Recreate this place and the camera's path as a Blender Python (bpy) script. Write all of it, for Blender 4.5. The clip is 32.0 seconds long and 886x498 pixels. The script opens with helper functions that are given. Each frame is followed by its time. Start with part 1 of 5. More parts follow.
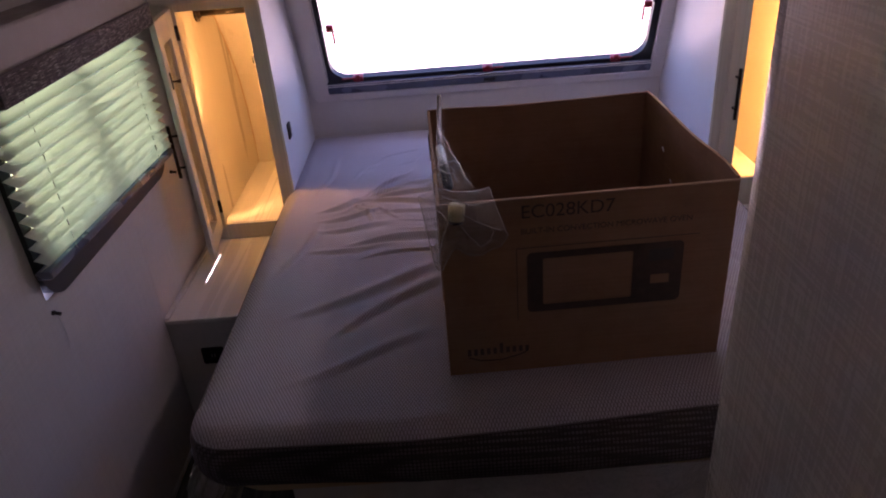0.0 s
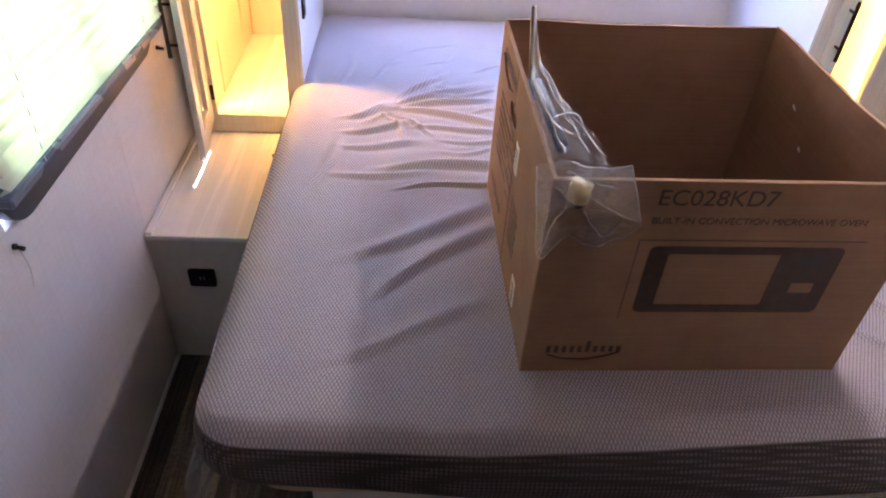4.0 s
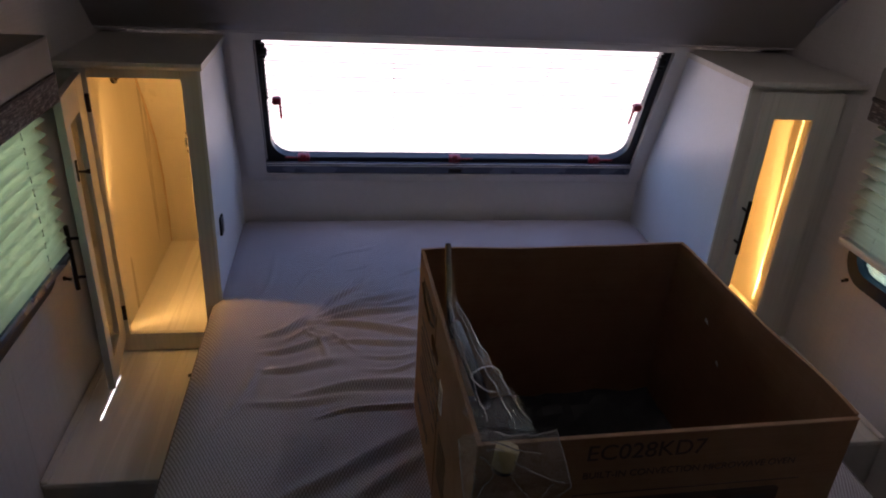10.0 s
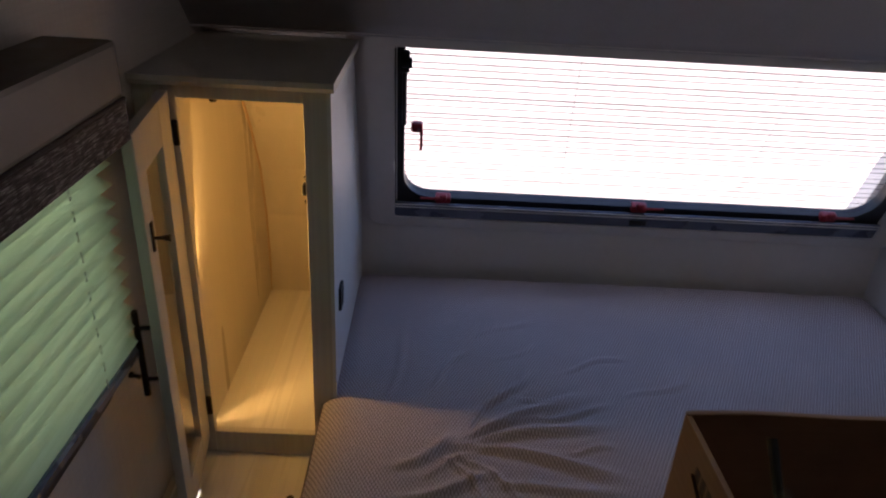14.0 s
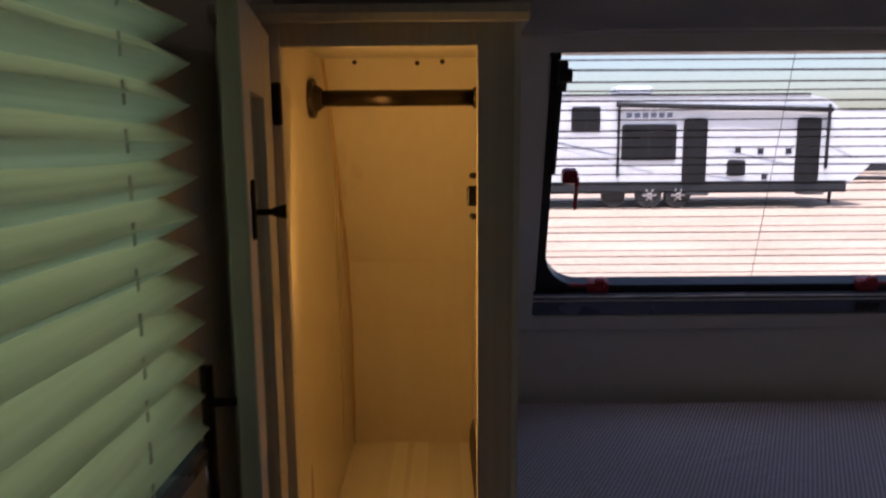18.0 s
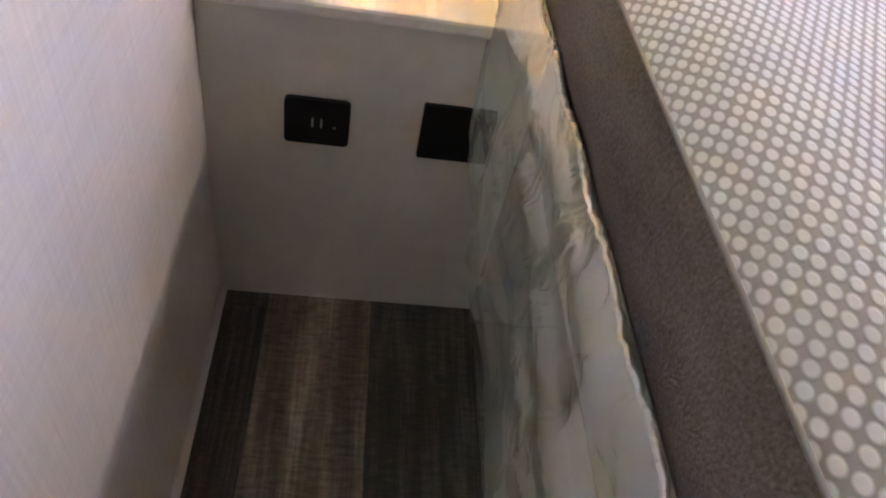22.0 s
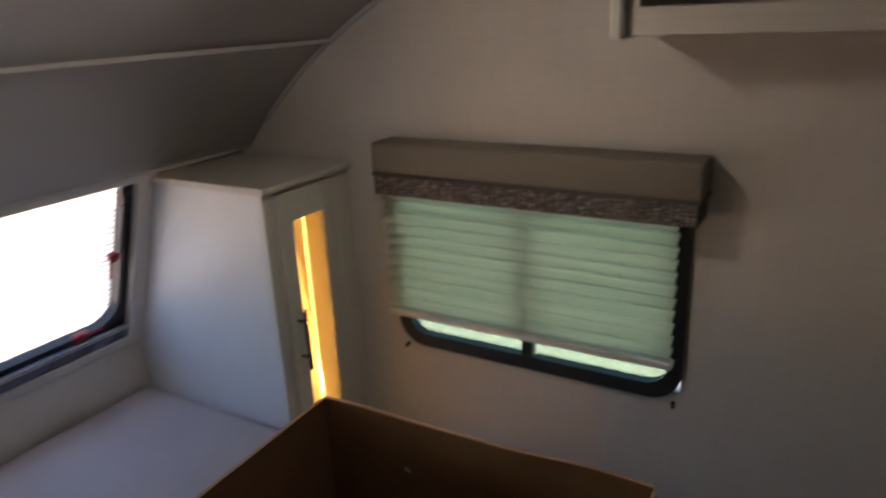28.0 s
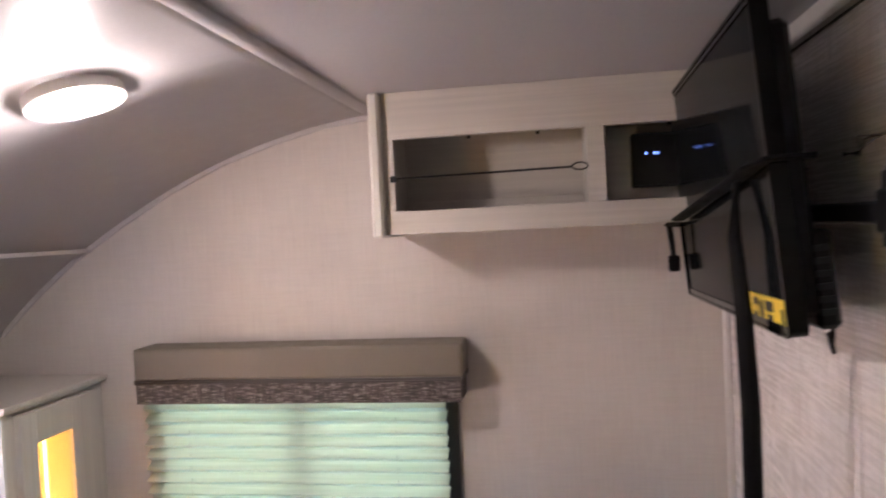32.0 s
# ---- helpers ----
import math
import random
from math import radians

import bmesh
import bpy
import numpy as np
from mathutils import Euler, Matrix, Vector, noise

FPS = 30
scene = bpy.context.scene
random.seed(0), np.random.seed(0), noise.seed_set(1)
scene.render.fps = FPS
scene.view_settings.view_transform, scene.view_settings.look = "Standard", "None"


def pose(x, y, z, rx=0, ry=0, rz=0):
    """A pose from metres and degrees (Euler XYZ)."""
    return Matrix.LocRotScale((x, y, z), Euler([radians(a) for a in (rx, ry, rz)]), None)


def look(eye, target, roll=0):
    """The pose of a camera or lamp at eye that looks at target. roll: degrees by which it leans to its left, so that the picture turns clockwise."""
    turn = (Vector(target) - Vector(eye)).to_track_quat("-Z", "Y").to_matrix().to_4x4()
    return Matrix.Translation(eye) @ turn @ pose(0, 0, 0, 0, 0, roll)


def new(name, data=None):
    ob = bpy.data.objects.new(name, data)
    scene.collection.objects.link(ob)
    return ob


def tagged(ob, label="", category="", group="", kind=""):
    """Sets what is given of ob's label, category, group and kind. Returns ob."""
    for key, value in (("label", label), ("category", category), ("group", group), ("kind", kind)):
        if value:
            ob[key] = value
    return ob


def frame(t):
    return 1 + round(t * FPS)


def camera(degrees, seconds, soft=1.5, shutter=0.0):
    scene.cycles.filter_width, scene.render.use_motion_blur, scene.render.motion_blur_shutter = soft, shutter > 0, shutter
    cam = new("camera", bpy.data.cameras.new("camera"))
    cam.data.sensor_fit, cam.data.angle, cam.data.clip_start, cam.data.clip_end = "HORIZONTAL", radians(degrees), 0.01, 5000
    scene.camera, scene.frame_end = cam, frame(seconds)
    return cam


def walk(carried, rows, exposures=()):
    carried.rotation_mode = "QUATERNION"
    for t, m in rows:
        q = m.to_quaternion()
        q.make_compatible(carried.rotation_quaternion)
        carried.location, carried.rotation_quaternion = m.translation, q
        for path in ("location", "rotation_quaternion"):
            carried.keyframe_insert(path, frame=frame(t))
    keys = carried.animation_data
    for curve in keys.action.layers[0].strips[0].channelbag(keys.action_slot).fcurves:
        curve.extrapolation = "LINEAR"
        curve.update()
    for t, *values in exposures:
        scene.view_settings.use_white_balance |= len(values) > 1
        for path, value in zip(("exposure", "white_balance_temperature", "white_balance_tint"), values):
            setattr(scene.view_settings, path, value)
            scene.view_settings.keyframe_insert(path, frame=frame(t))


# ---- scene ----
# All metres. x: across the trailer, y: towards the nose, z: up from the floor.
XW = 1.13          # inner face of the side walls
HC = 2.035         # flat ceiling
YT = 0.973         # television wall
YB = 1.82          # where the ceiling begins to curve down
BED = 0.665        # top of the mattress

cam = camera(64.5, 32.0, soft=2.0, shutter=0.4)
PATH = [
    (0, (-0.185, 0.237, 1.693), (-0.215, 1.992, 0.735), -4.69),
    (0.5, (-0.177, 0.268, 1.691), (-0.209, 2.007, 0.704), -3.82),
    (1, (-0.2, 0.322, 1.686), (-0.249, 2.045, 0.672), -2.89),
    (1.5, (-0.197, 0.389, 1.682), (-0.251, 2.103, 0.654), -2.14),
    (2, (-0.146, 0.412, 1.667), (-0.213, 2.119, 0.626), -0.59),
    (2.5, (-0.147, 0.419, 1.661), (-0.236, 2.104, 0.587), 1.16),
    (4.5, (-0.477, 0.675, 1.67), (-0.285, 2.165, 0.35), 4.55),
    (5, (-0.46, 0.675, 1.667), (-0.18, 2.116, 0.308), 4.81),
    (5.5, (-0.46, 0.686, 1.67), (-0.137, 2.096, 0.289), 4.65),
    (6, (-0.47, 0.7, 1.707), (-0.126, 2.088, 0.309), 4.53),
    (6.5, (-0.47, 0.721, 1.736), (-0.118, 2.109, 0.339), 4.52),
    (7, (-0.457, 0.736, 1.766), (-0.098, 2.156, 0.404), 4.73),
    (7.5, (-0.443, 0.744, 1.792), (-0.083, 2.225, 0.497), 4.60),
    (8, (-0.448, 0.734, 1.812), (-0.072, 2.297, 0.622), 4.74),
    (8.5, (-0.428, 0.736, 1.814), (-0.049, 2.375, 0.733), 4.58),
    (9, (-0.396, 0.758, 1.816), (-0.032, 2.452, 0.818), 4.06),
    (9.5, (-0.382, 0.758, 1.804), (-0.069, 2.502, 0.876), 3.69),
    (10, (-0.4, 0.76, 1.792), (-0.119, 2.527, 0.898), 3.51),
    (10.5, (-0.397, 0.761, 1.787), (-0.125, 2.535, 0.903), 3.37),
    (11, (-0.39, 0.782, 1.775), (-0.121, 2.557, 0.892), 3.37),
    (11.5, (-0.371, 0.79, 1.773), (-0.151, 2.567, 0.882), 3.33),
    (12, (-0.405, 0.845, 1.782), (-0.275, 2.62, 0.87), 3.24),
    (12.5, (-0.495, 0.938, 1.774), (-0.404, 2.717, 0.864), 3.39),
    (13, (-0.583, 1.06, 1.759), (-0.5, 2.836, 0.842), 3.70),
    (13.5, (-0.578, 1.238, 1.723), (-0.499, 3.008, 0.796), 3.70),
    (14, (-0.581, 1.41, 1.689), (-0.533, 3.192, 0.782), 3.41),
    (14.5, (-0.751, 1.66, 1.633), (-0.671, 3.46, 0.766), 3.66),
    (15, (-0.807, 1.883, 1.496), (-0.777, 3.742, 0.761), 0.67),
    (15.5, (-0.865, 2.007, 1.379), (-0.798, 3.911, 0.771), -0.06),
    (17.5, (-0.864, 1.875, 1.248), (-0.818, 3.858, 0.992), -0.47),
    (18, (-0.865, 1.824, 1.219), (-0.858, 3.8, 0.908), -0.39),
    (18.5, (-0.853, 1.679, 1.218), (-0.947, 3.593, 0.647), 0.73),
    (19, (-0.923, 1.616, 1.027), (-1.031, 3.521, 0.428), 2.41),
    (19.5, (-0.901, 1.584, 0.96), (-0.99, 3.408, 0.144), 2.91),
    (20, (-0.885, 1.533, 0.912), (-0.924, 3.214, -0.17), 3.08),
    (20.5, (-0.927, 1.504, 0.876), (-0.844, 3.015, -0.431), 7.26),
    (21, (-0.947, 1.461, 0.834), (-0.765, 2.897, -0.546), 10.68),
    (21.5, (-0.964, 1.475, 0.825), (-0.725, 2.834, -0.623), 12.52),
    (22, (-0.964, 1.472, 0.831), (-0.675, 2.826, -0.613), 13.96),
    (22.5, (-0.975, 1.5, 0.89), (-0.636, 2.811, -0.583), 15.14),
    (23, (-0.895, 1.447, 1.065), (-0.531, 2.798, -0.364), 15.45),
    (23.5, (-0.796, 1.521, 1.224), (-0.498, 2.833, -0.256), 14.98),
    (24, (-0.702, 1.508, 1.43), (-0.467, 2.822, -0.059), 14.29),
    (24.5, (-0.609, 1.516, 1.513), (-0.515, 2.861, 0.037), 9.66),
    (26.5, (-0.476, 1.312, 1.703), (0.317, 2.839, 0.684), -1.51),
    (27, (-0.414, 1.311, 1.707), (0.531, 2.796, 0.756), -2.16),
    (27.5, (-0.407, 1.279, 1.769), (0.793, 2.634, 0.919), -2.54),
    (28, (-0.497, 1.34, 1.785), (1.124, 2.319, 1.14), -2.63),
    (28.5, (-0.616, 1.419, 1.784), (1.22, 2.058, 1.313), -2.72),
    (29, (-0.659, 1.381, 1.805), (1.261, 1.806, 1.4455), -2.46),
    (29.5, (-0.673, 1.379, 1.811), (1.301, 1.596, 1.571), -2.16),
    (30, (-0.684, 1.348, 1.786), (1.304, 1.506, 1.638), -1.97),
    (30.5, (-0.669, 1.352, 1.795), (1.327, 1.407, 1.676), -1.69),
    (31, (-0.671, 1.353, 1.798), (1.327, 1.384, 1.704), -1.31),
    (31.5, (-0.676, 1.299, 1.777), (1.315, 1.478, 1.705), -2.36),
    (32, (-0.637, 1.372, 1.736), (1.336, 1.694, 1.673), -2.75),
]
walk(cam, [(t, look(e, g, r)) for t, e, g, r in PATH], exposures=[
    (0.0, 2.8, 5900, 46), (0.6, 3.2, 5900, 47), (1.0, 3.4, 5900, 48), (2.0, 3.5, 5900, 54), (4.5, 4.9, 5800, 27), (6.5, 4.8, 5800, 26), (8.0, 3.4, 5700, 25), (9.0, 2.25, 5600, 21), (10.0, 1.95, 5700, 21), (13.0, 1.75, 5800, 22),
    (14.0, 1.55, 5800, 18), (15.0, 1.0, 5900, 16), (17.5, 0.75, 6300, 19), (18.5, 1.1, 6300, 20), (19.0, 1.75, 6200, 20), (20.0, 3.85, 5500, 24),
    (21.0, 5.4, 6200, 18), (21.6, 5.9, 6250, 19), (22.5, 5.8, 6250, 18), (23.0, 5.1, 6150, 14), (24.0, 4.0, 6050, 10), (24.5, 3.6, 6100, 12), (26.5, 1.9, 6450, 16), (27.5, 1.9, 6450, 14), (28.0, 2.4, 6350, 11),
    (28.6, 2.75, 6000, 22), (29.0, 2.95, 6050, 26), (30.0, 3.75, 6050, 27), (30.7, 4.1, 6050, 24), (32.0, 4.0, 5950, 23),
])

# ---- light ----
world = bpy.data.worlds.new("sky")
scene.world = world
world.use_nodes = True
wn = world.node_tree.nodes
sky = wn.new("ShaderNodeTexSky")
sky.sky_type = 'NISHITA'
sky.sun_disc = False
sky.sun_elevation = radians(69)
sky.sun_rotation = radians(200)
sky.air_density = 1.1
sky.dust_density = 2.0
wn["Background"].inputs[1].default_value = 0.15
world.node_tree.links.new(sky.outputs[0], wn["Background"].inputs[0])
sun = new("sun", bpy.data.lights.new("sun", 'SUN'))
sun.data.energy = 5.0
sun.data.angle = radians(0.5)
sun.data.color = (1.0, 0.95, 0.87)
sun.matrix_world = look((0, 0, 0), (0.125, 0.33, -0.93))


def lamp(name, kind, m, watts, colour, size=0.1, size_y=None):
    d = bpy.data.lights.new(name, kind)
    d.energy, d.color = watts, colour
    if kind == 'POINT':
        d.shadow_soft_size = size
    if kind == 'AREA':
        d.shape = 'RECTANGLE' if size_y else 'DISK'
        d.size = size
        if size_y:
            d.size_y = size_y
    ob = new(name, d)
    ob.matrix_world = m
    return ob


# the lit puck in the curved ceiling
lamp("puck_glow", 'POINT', look((0.38, 2.105, 1.925), (0.36, 1.93, 1.0)), 0.36, (1.0, 0.86, 0.72), 0.03)
# the warm strips inside both wardrobes, on the outer wall behind the hinge-side stile
lamp("strip_glow_left", 'AREA', look((-1.065, 2.713, 0.94), (-0.75, 2.90, 0.90)), 0.95, (1.0, 0.52, 0.12), 0.012, 0.7)
lamp("strip_glow_right", 'AREA', look((1.040, 2.785, 0.94), (0.74, 3.185, 0.90)), 1.0, (1.0, 0.52, 0.12), 0.03, 0.7)

# ---- materials ----
def material(name, rough=0.5, metal=0.0, colour=(0.5, 0.5, 0.5), spec=0.5):
    m = bpy.data.materials.new(name)
    m.use_nodes = True
    b = m.node_tree.nodes["Principled BSDF"]
    b.inputs["Base Color"].default_value = (*colour, 1)
    b.inputs["Roughness"].default_value = rough
    b.inputs["Metallic"].default_value = metal
    b.inputs["Specular IOR Level"].default_value = spec
    return m


class Nodes:
    """Short calls for one material's nodes."""

    def __init__(self, m):
        self.t, self.m = m.node_tree, m
        self.bsdf = self.t.nodes["Principled BSDF"]
        self.co = self.t.nodes.new("ShaderNodeTexCoord")

    def add(self, kind, **inputs):
        n = self.t.nodes.new(kind)
        for k, v in inputs.items():
            self.put(n.inputs[k], v)
        return n

    def put(self, socket, v):
        if isinstance(v, bpy.types.NodeSocket):
            self.t.links.new(v, socket)
        else:
            socket.default_value = v

    def coords(self, scale=(1, 1, 1), turn=(0, 0, 0)):
        n = self.add("ShaderNodeMapping")
        self.t.links.new(self.co.outputs["Object"], n.inputs["Vector"])
        n.inputs["Scale"].default_value = scale
        n.inputs["Rotation"].default_value = turn
        return n.outputs[0]

    def noise(self, vec, scale, detail=4.0, rough=0.55):
        n = self.add("ShaderNodeTexNoise", Scale=scale, Detail=detail, Roughness=rough)
        self.t.links.new(vec, n.inputs["Vector"])
        return n.outputs["Fac"]

    def ramp(self, fac, stops):
        n = self.add("ShaderNodeValToRGB", Fac=fac)
        e = n.color_ramp.elements
        while len(e) < len(stops):
            e.new(0.5)
        for k, (p, c) in zip(e, stops):
            k.position, k.color = p, (*c, 1) if len(c) == 3 else c
        return n.outputs["Color"]

    def math(self, op, a, b=0.0):
        n = self.t.nodes.new("ShaderNodeMath")
        n.operation = op
        self.put(n.inputs[0], a)
        self.put(n.inputs[1], b)
        return n.outputs[0]

    def mix(self, fac, a, b, kind='MIX'):
        n = self.t.nodes.new("ShaderNodeMixRGB")
        n.blend_type = kind
        for s, v in zip(n.inputs, (fac, a, b)):
            self.put(s, (*v, 1) if isinstance(v, tuple) and len(v) == 3 else v)
        return n.outputs[0]

    def bump(self, height, strength, distance=0.002):
        n = self.add("ShaderNodeBump", Height=height, Strength=strength, Distance=distance)
        self.t.links.new(n.outputs[0], self.bsdf.inputs["Normal"])

    def base(self, c):
        self.put(self.bsdf.inputs["Base Color"], c)

    def rough(self, c):
        self.put(self.bsdf.inputs["Roughness"], c)


def wall_vinyl(name, light, dark, rough=0.5):
    m = material(name, rough, 0, light, 0.35)
    n = Nodes(m)
    v = n.coords()
    warp = n.noise(n.coords((260, 260, 9)), 1.0, 3)
    weft = n.noise(n.coords((12, 12, 420)), 1.0, 3)
    cloth = n.mix(0.5, warp, weft)
    big = n.noise(v, 2.2, 5)
    c = n.ramp(n.mix(0.45, cloth, big), [(0.33, dark), (0.66, light)])
    stain = n.noise(v, 0.9, 6, 0.6)
    n.base(n.mix(n.math('MULTIPLY', n.ramp(stain, [(0.48, (0, 0, 0)), (0.75, (1, 1, 1))]), 0.22), c, tuple(k * 0.82 for k in dark)))
    n.rough(n.ramp(cloth, [(0.3, (rough + 0.12,) * 3), (0.7, (rough - 0.08,) * 3)]))
    n.bump(cloth, 0.35, 0.0015)
    return m


def grained(name, light, dark, axis='y', rough=0.4, bump=0.12, fine=120):
    """Wood-print laminate with its grain along one axis."""
    m = material(name, rough, 0, light, 0.4)
    n = Nodes(m)
    s = {'x': (2.5, fine, fine), 'y': (fine, 2.5, fine), 'z': (fine, fine, 2.5)}[axis]
    g = n.noise(n.coords(s), 1.0, 6, 0.6)
    g2 = n.noise(n.coords(tuple(k * 0.2 for k in s)), 1.0, 3)
    c = n.ramp(n.mix(0.45, g, g2), [(0.3, dark), (0.68, light)])
    n.base(c)
    n.rough(n.ramp(g2, [(0.3, (rough - 0.08,) * 3), (0.7, (rough + 0.12,) * 3)]))
    n.bump(g, bump, 0.001)
    return m


def plain(name, colour, rough=0.5, metal=0.0, wear=0.12, bump=0.05, scale=40, spec=0.5):
    m = material(name, rough, metal, colour, spec)
    n = Nodes(m)
    a = n.noise(n.coords(), scale, 5)
    b = n.noise(n.coords(), scale * 0.12, 4)
    k = n.mix(0.5, a, b)
    n.base(n.ramp(k, [(0.3, tuple(x * (1 - wear) for x in colour)), (0.7, tuple(min(1, x * (1 + wear * 0.6)) for x in colour))]))
    n.rough(n.ramp(b, [(0.3, (max(0.03, rough - 0.08),) * 3), (0.7, (min(1, rough + 0.1),) * 3)]))
    n.bump(a, bump, 0.001)
    return m


M_WALL = wall_vinyl("vinyl wall covering", (0.67, 0.62, 0.58), (0.53, 0.485, 0.45))
M_TVWALL = wall_vinyl("glossier vinyl wall covering", (0.74, 0.70, 0.675), (0.66, 0.62, 0.60), 0.25)
M_TVWALL.node_tree.nodes["Principled BSDF"].inputs["Specular IOR Level"].default_value = 0.7
M_CEIL = plain("ceiling panel", (0.51, 0.485, 0.495), 0.55, wear=0.08, bump=0.08, scale=180)
M_NOSE = plain("curved ceiling panel", (0.50, 0.475, 0.475), 0.5, wear=0.08, bump=0.08, scale=180)
M_TRIM = plain("off-white trim", (0.66, 0.63, 0.60), 0.4, wear=0.06)
M_PANEL = plain("white side panel", (0.70, 0.71, 0.74), 0.38, wear=0.05, bump=0.04, scale=90)
M_FRAME = grained("white-washed face frame", (0.66, 0.63, 0.57), (0.52, 0.49, 0.44), 'z', 0.42)
M_FRAME_Y = grained("white-washed cabinet face", (0.64, 0.59, 0.53), (0.50, 0.46, 0.42), 'y', 0.42)
M_TOP = grained("white-washed top", (0.79, 0.77, 0.71), (0.71, 0.69, 0.63), 'y', 0.25, 0.04, 70)
M_INNER = grained("wardrobe lining", (0.64, 0.59, 0.49), (0.585, 0.535, 0.44), 'z', 0.33, 0.04, 45)
M_BLACK = plain("black plastic", (0.010, 0.010, 0.011), 0.35, wear=0.2, spec=0.35)
M_GLOSS = plain("glossy black plastic", (0.004, 0.004, 0.005), 0.10, wear=0.2, bump=0.01, spec=0.4)
M_WEB = plain("black webbing", (0.006, 0.006, 0.007), 0.8, wear=0.3, bump=0.3, scale=400, spec=0.15)
M_BRONZE = plain("dark bronze metal", (0.035, 0.027, 0.022), 0.32, 0.8, wear=0.3)
M_RUBBER = plain("black window frame", (0.02, 0.021, 0.026), 0.42, wear=0.25)
M_BLUEGREY = plain("dark satin window rail", (0.13, 0.15, 0.215), 0.25, 0.3, wear=0.15)
M_RED = plain("red plastic latch", (0.30, 0.012, 0.02), 0.3, wear=0.2)
M_STEEL = plain("bright metal", (0.55, 0.55, 0.55), 0.25, 1.0, wear=0.1)
M_BRASS = plain("yellowed fitting", (0.55, 0.47, 0.25), 0.4, 0.2)
M_VALANCE = plain("taupe padded vinyl", (0.175, 0.152, 0.118), 0.55, wear=0.08, bump=0.1, scale=220)
# also colours the strip drawn as shade under the partition's head trim
M_PIPING = plain("dark piping", (0.045, 0.037, 0.032), 0.5)
M_PLY = grained("raw plywood", (0.60, 0.45, 0.28), (0.46, 0.33, 0.19), 'x', 0.7)
M_BASE = plain("white bed base board", (0.62, 0.60, 0.54), 0.5, wear=0.1)
M_SCREEN = material("glossy screen glass", 0.09, 0, (0.008, 0.009, 0.01), 0.5)
M_SCREEN.node_tree.nodes["Principled BSDF"].inputs["IOR"].default_value = 1.12
M_YELLOW = plain("yellow sticker", (0.75, 0.55, 0.02), 0.45)
M_INK = plain("black ink", (0.012, 0.011, 0.012), 0.6)
M_PRINT = plain("faded carton print", (0.075, 0.050, 0.036), 0.7, wear=0.35, scale=60)
M_WHITE = plain("white plastic", (0.72, 0.71, 0.69), 0.4, wear=0.05)
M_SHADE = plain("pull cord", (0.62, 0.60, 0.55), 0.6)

# tweed skirt of the valances
M_TWEED = material("grey tweed skirt", 0.85)
n = Nodes(M_TWEED)
a1 = n.noise(n.coords((40, 40, 520)), 1.0, 2)
a2 = n.noise(n.coords((300, 300, 22)), 1.0, 3)
tw = n.mix(0.5, a1, a2, 'OVERLAY')
n.base(n.ramp(tw, [(0.30, (0.022, 0.019, 0.018)), (0.47, (0.075, 0.062, 0.056)), (0.58, (0.13, 0.105, 0.095)), (0.68, (0.36, 0.33, 0.31))]))
n.bump(tw, 0.5, 0.002)

# knitted mesh of the mattress top: light cells in a dark net
M_KNIT = material("spacer-mesh knit", 0.8, 0, (0.3, 0.28, 0.3), 0.2)
n = Nodes(M_KNIT)
vor = n.add("ShaderNodeTexVoronoi", Scale=1.0, Randomness=0.08)
n.t.links.new(n.coords((186, 97, 1), (0, 0, radians(45))), vor.inputs["Vector"])
cell = n.ramp(vor.outputs["Distance"], [(0.31, (1, 1, 1)), (0.48, (0, 0, 0))])
worn = n.noise(n.coords(), 3.0, 5)
pale = n.ramp(worn, [(0.35, (0.51, 0.475, 0.505)), (0.68, (0.61, 0.565, 0.60))])
n.base(n.mix(cell, (0.29, 0.255, 0.255), pale))
n.bump(cell, 0.35, 0.002)

# band round the mattress
M_BAND = material("dark mattress band", 0.85, 0, (0.08, 0.065, 0.06), 0.2)
n = Nodes(M_BAND)
vor = n.add("ShaderNodeTexVoronoi", Scale=1.0, Randomness=0.1)
n.t.links.new(n.coords((118, 118, 112)), vor.inputs["Vector"])
cell = n.ramp(vor.outputs["Distance"], [(0.25, (1, 1, 1)), (0.5, (0, 0, 0))])
n.base(n.mix(cell, (0.066, 0.054, 0.050), (0.17, 0.146, 0.14)))
n.bump(cell, 0.5, 0.003)

# fleece-backed edge of the cover along the side
M_FLEECE = material("taupe fleece side", 0.95, 0, (0.12, 0.1, 0.09), 0.1)
n = Nodes(M_FLEECE)
fuzz = n.noise(n.coords(), 420.0, 4)
patch = n.noise(n.coords((9, 5, 20)), 1.0, 6)
n.base(n.ramp(n.mix(0.45, fuzz, patch), [(0.36, (0.070, 0.056, 0.050)), (0.64, (0.165, 0.135, 0.125))]))
n.bump(n.mix(0.6, fuzz, patch), 0.6, 0.004)

# corrugated board
M_CARD = material("brown corrugated board", 0.75, 0, (0.36, 0.2, 0.11), 0.2)
n = Nodes(M_CARD)
flute = n.noise(n.coords((3, 3, 170)), 1.0, 3)
mott = n.noise(n.coords(), 14, 6, 0.65)
n.base(n.ramp(n.mix(0.35, mott, flute), [(0.3, (0.235, 0.135, 0.075)), (0.7, (0.325, 0.195, 0.112))]))
n.bump(flute, 0.12, 0.001)
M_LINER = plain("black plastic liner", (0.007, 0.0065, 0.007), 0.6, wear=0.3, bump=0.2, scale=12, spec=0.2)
# board brown darkened to hold the shade inside the carton; seams share it
M_CARD_SHADED = plain("board darkened for inside shade", (0.125, 0.070, 0.042), 0.8, wear=0.12, scale=20, spec=0.2)
M_CORE = plain("cut edge of board", (0.36, 0.225, 0.13), 0.85)

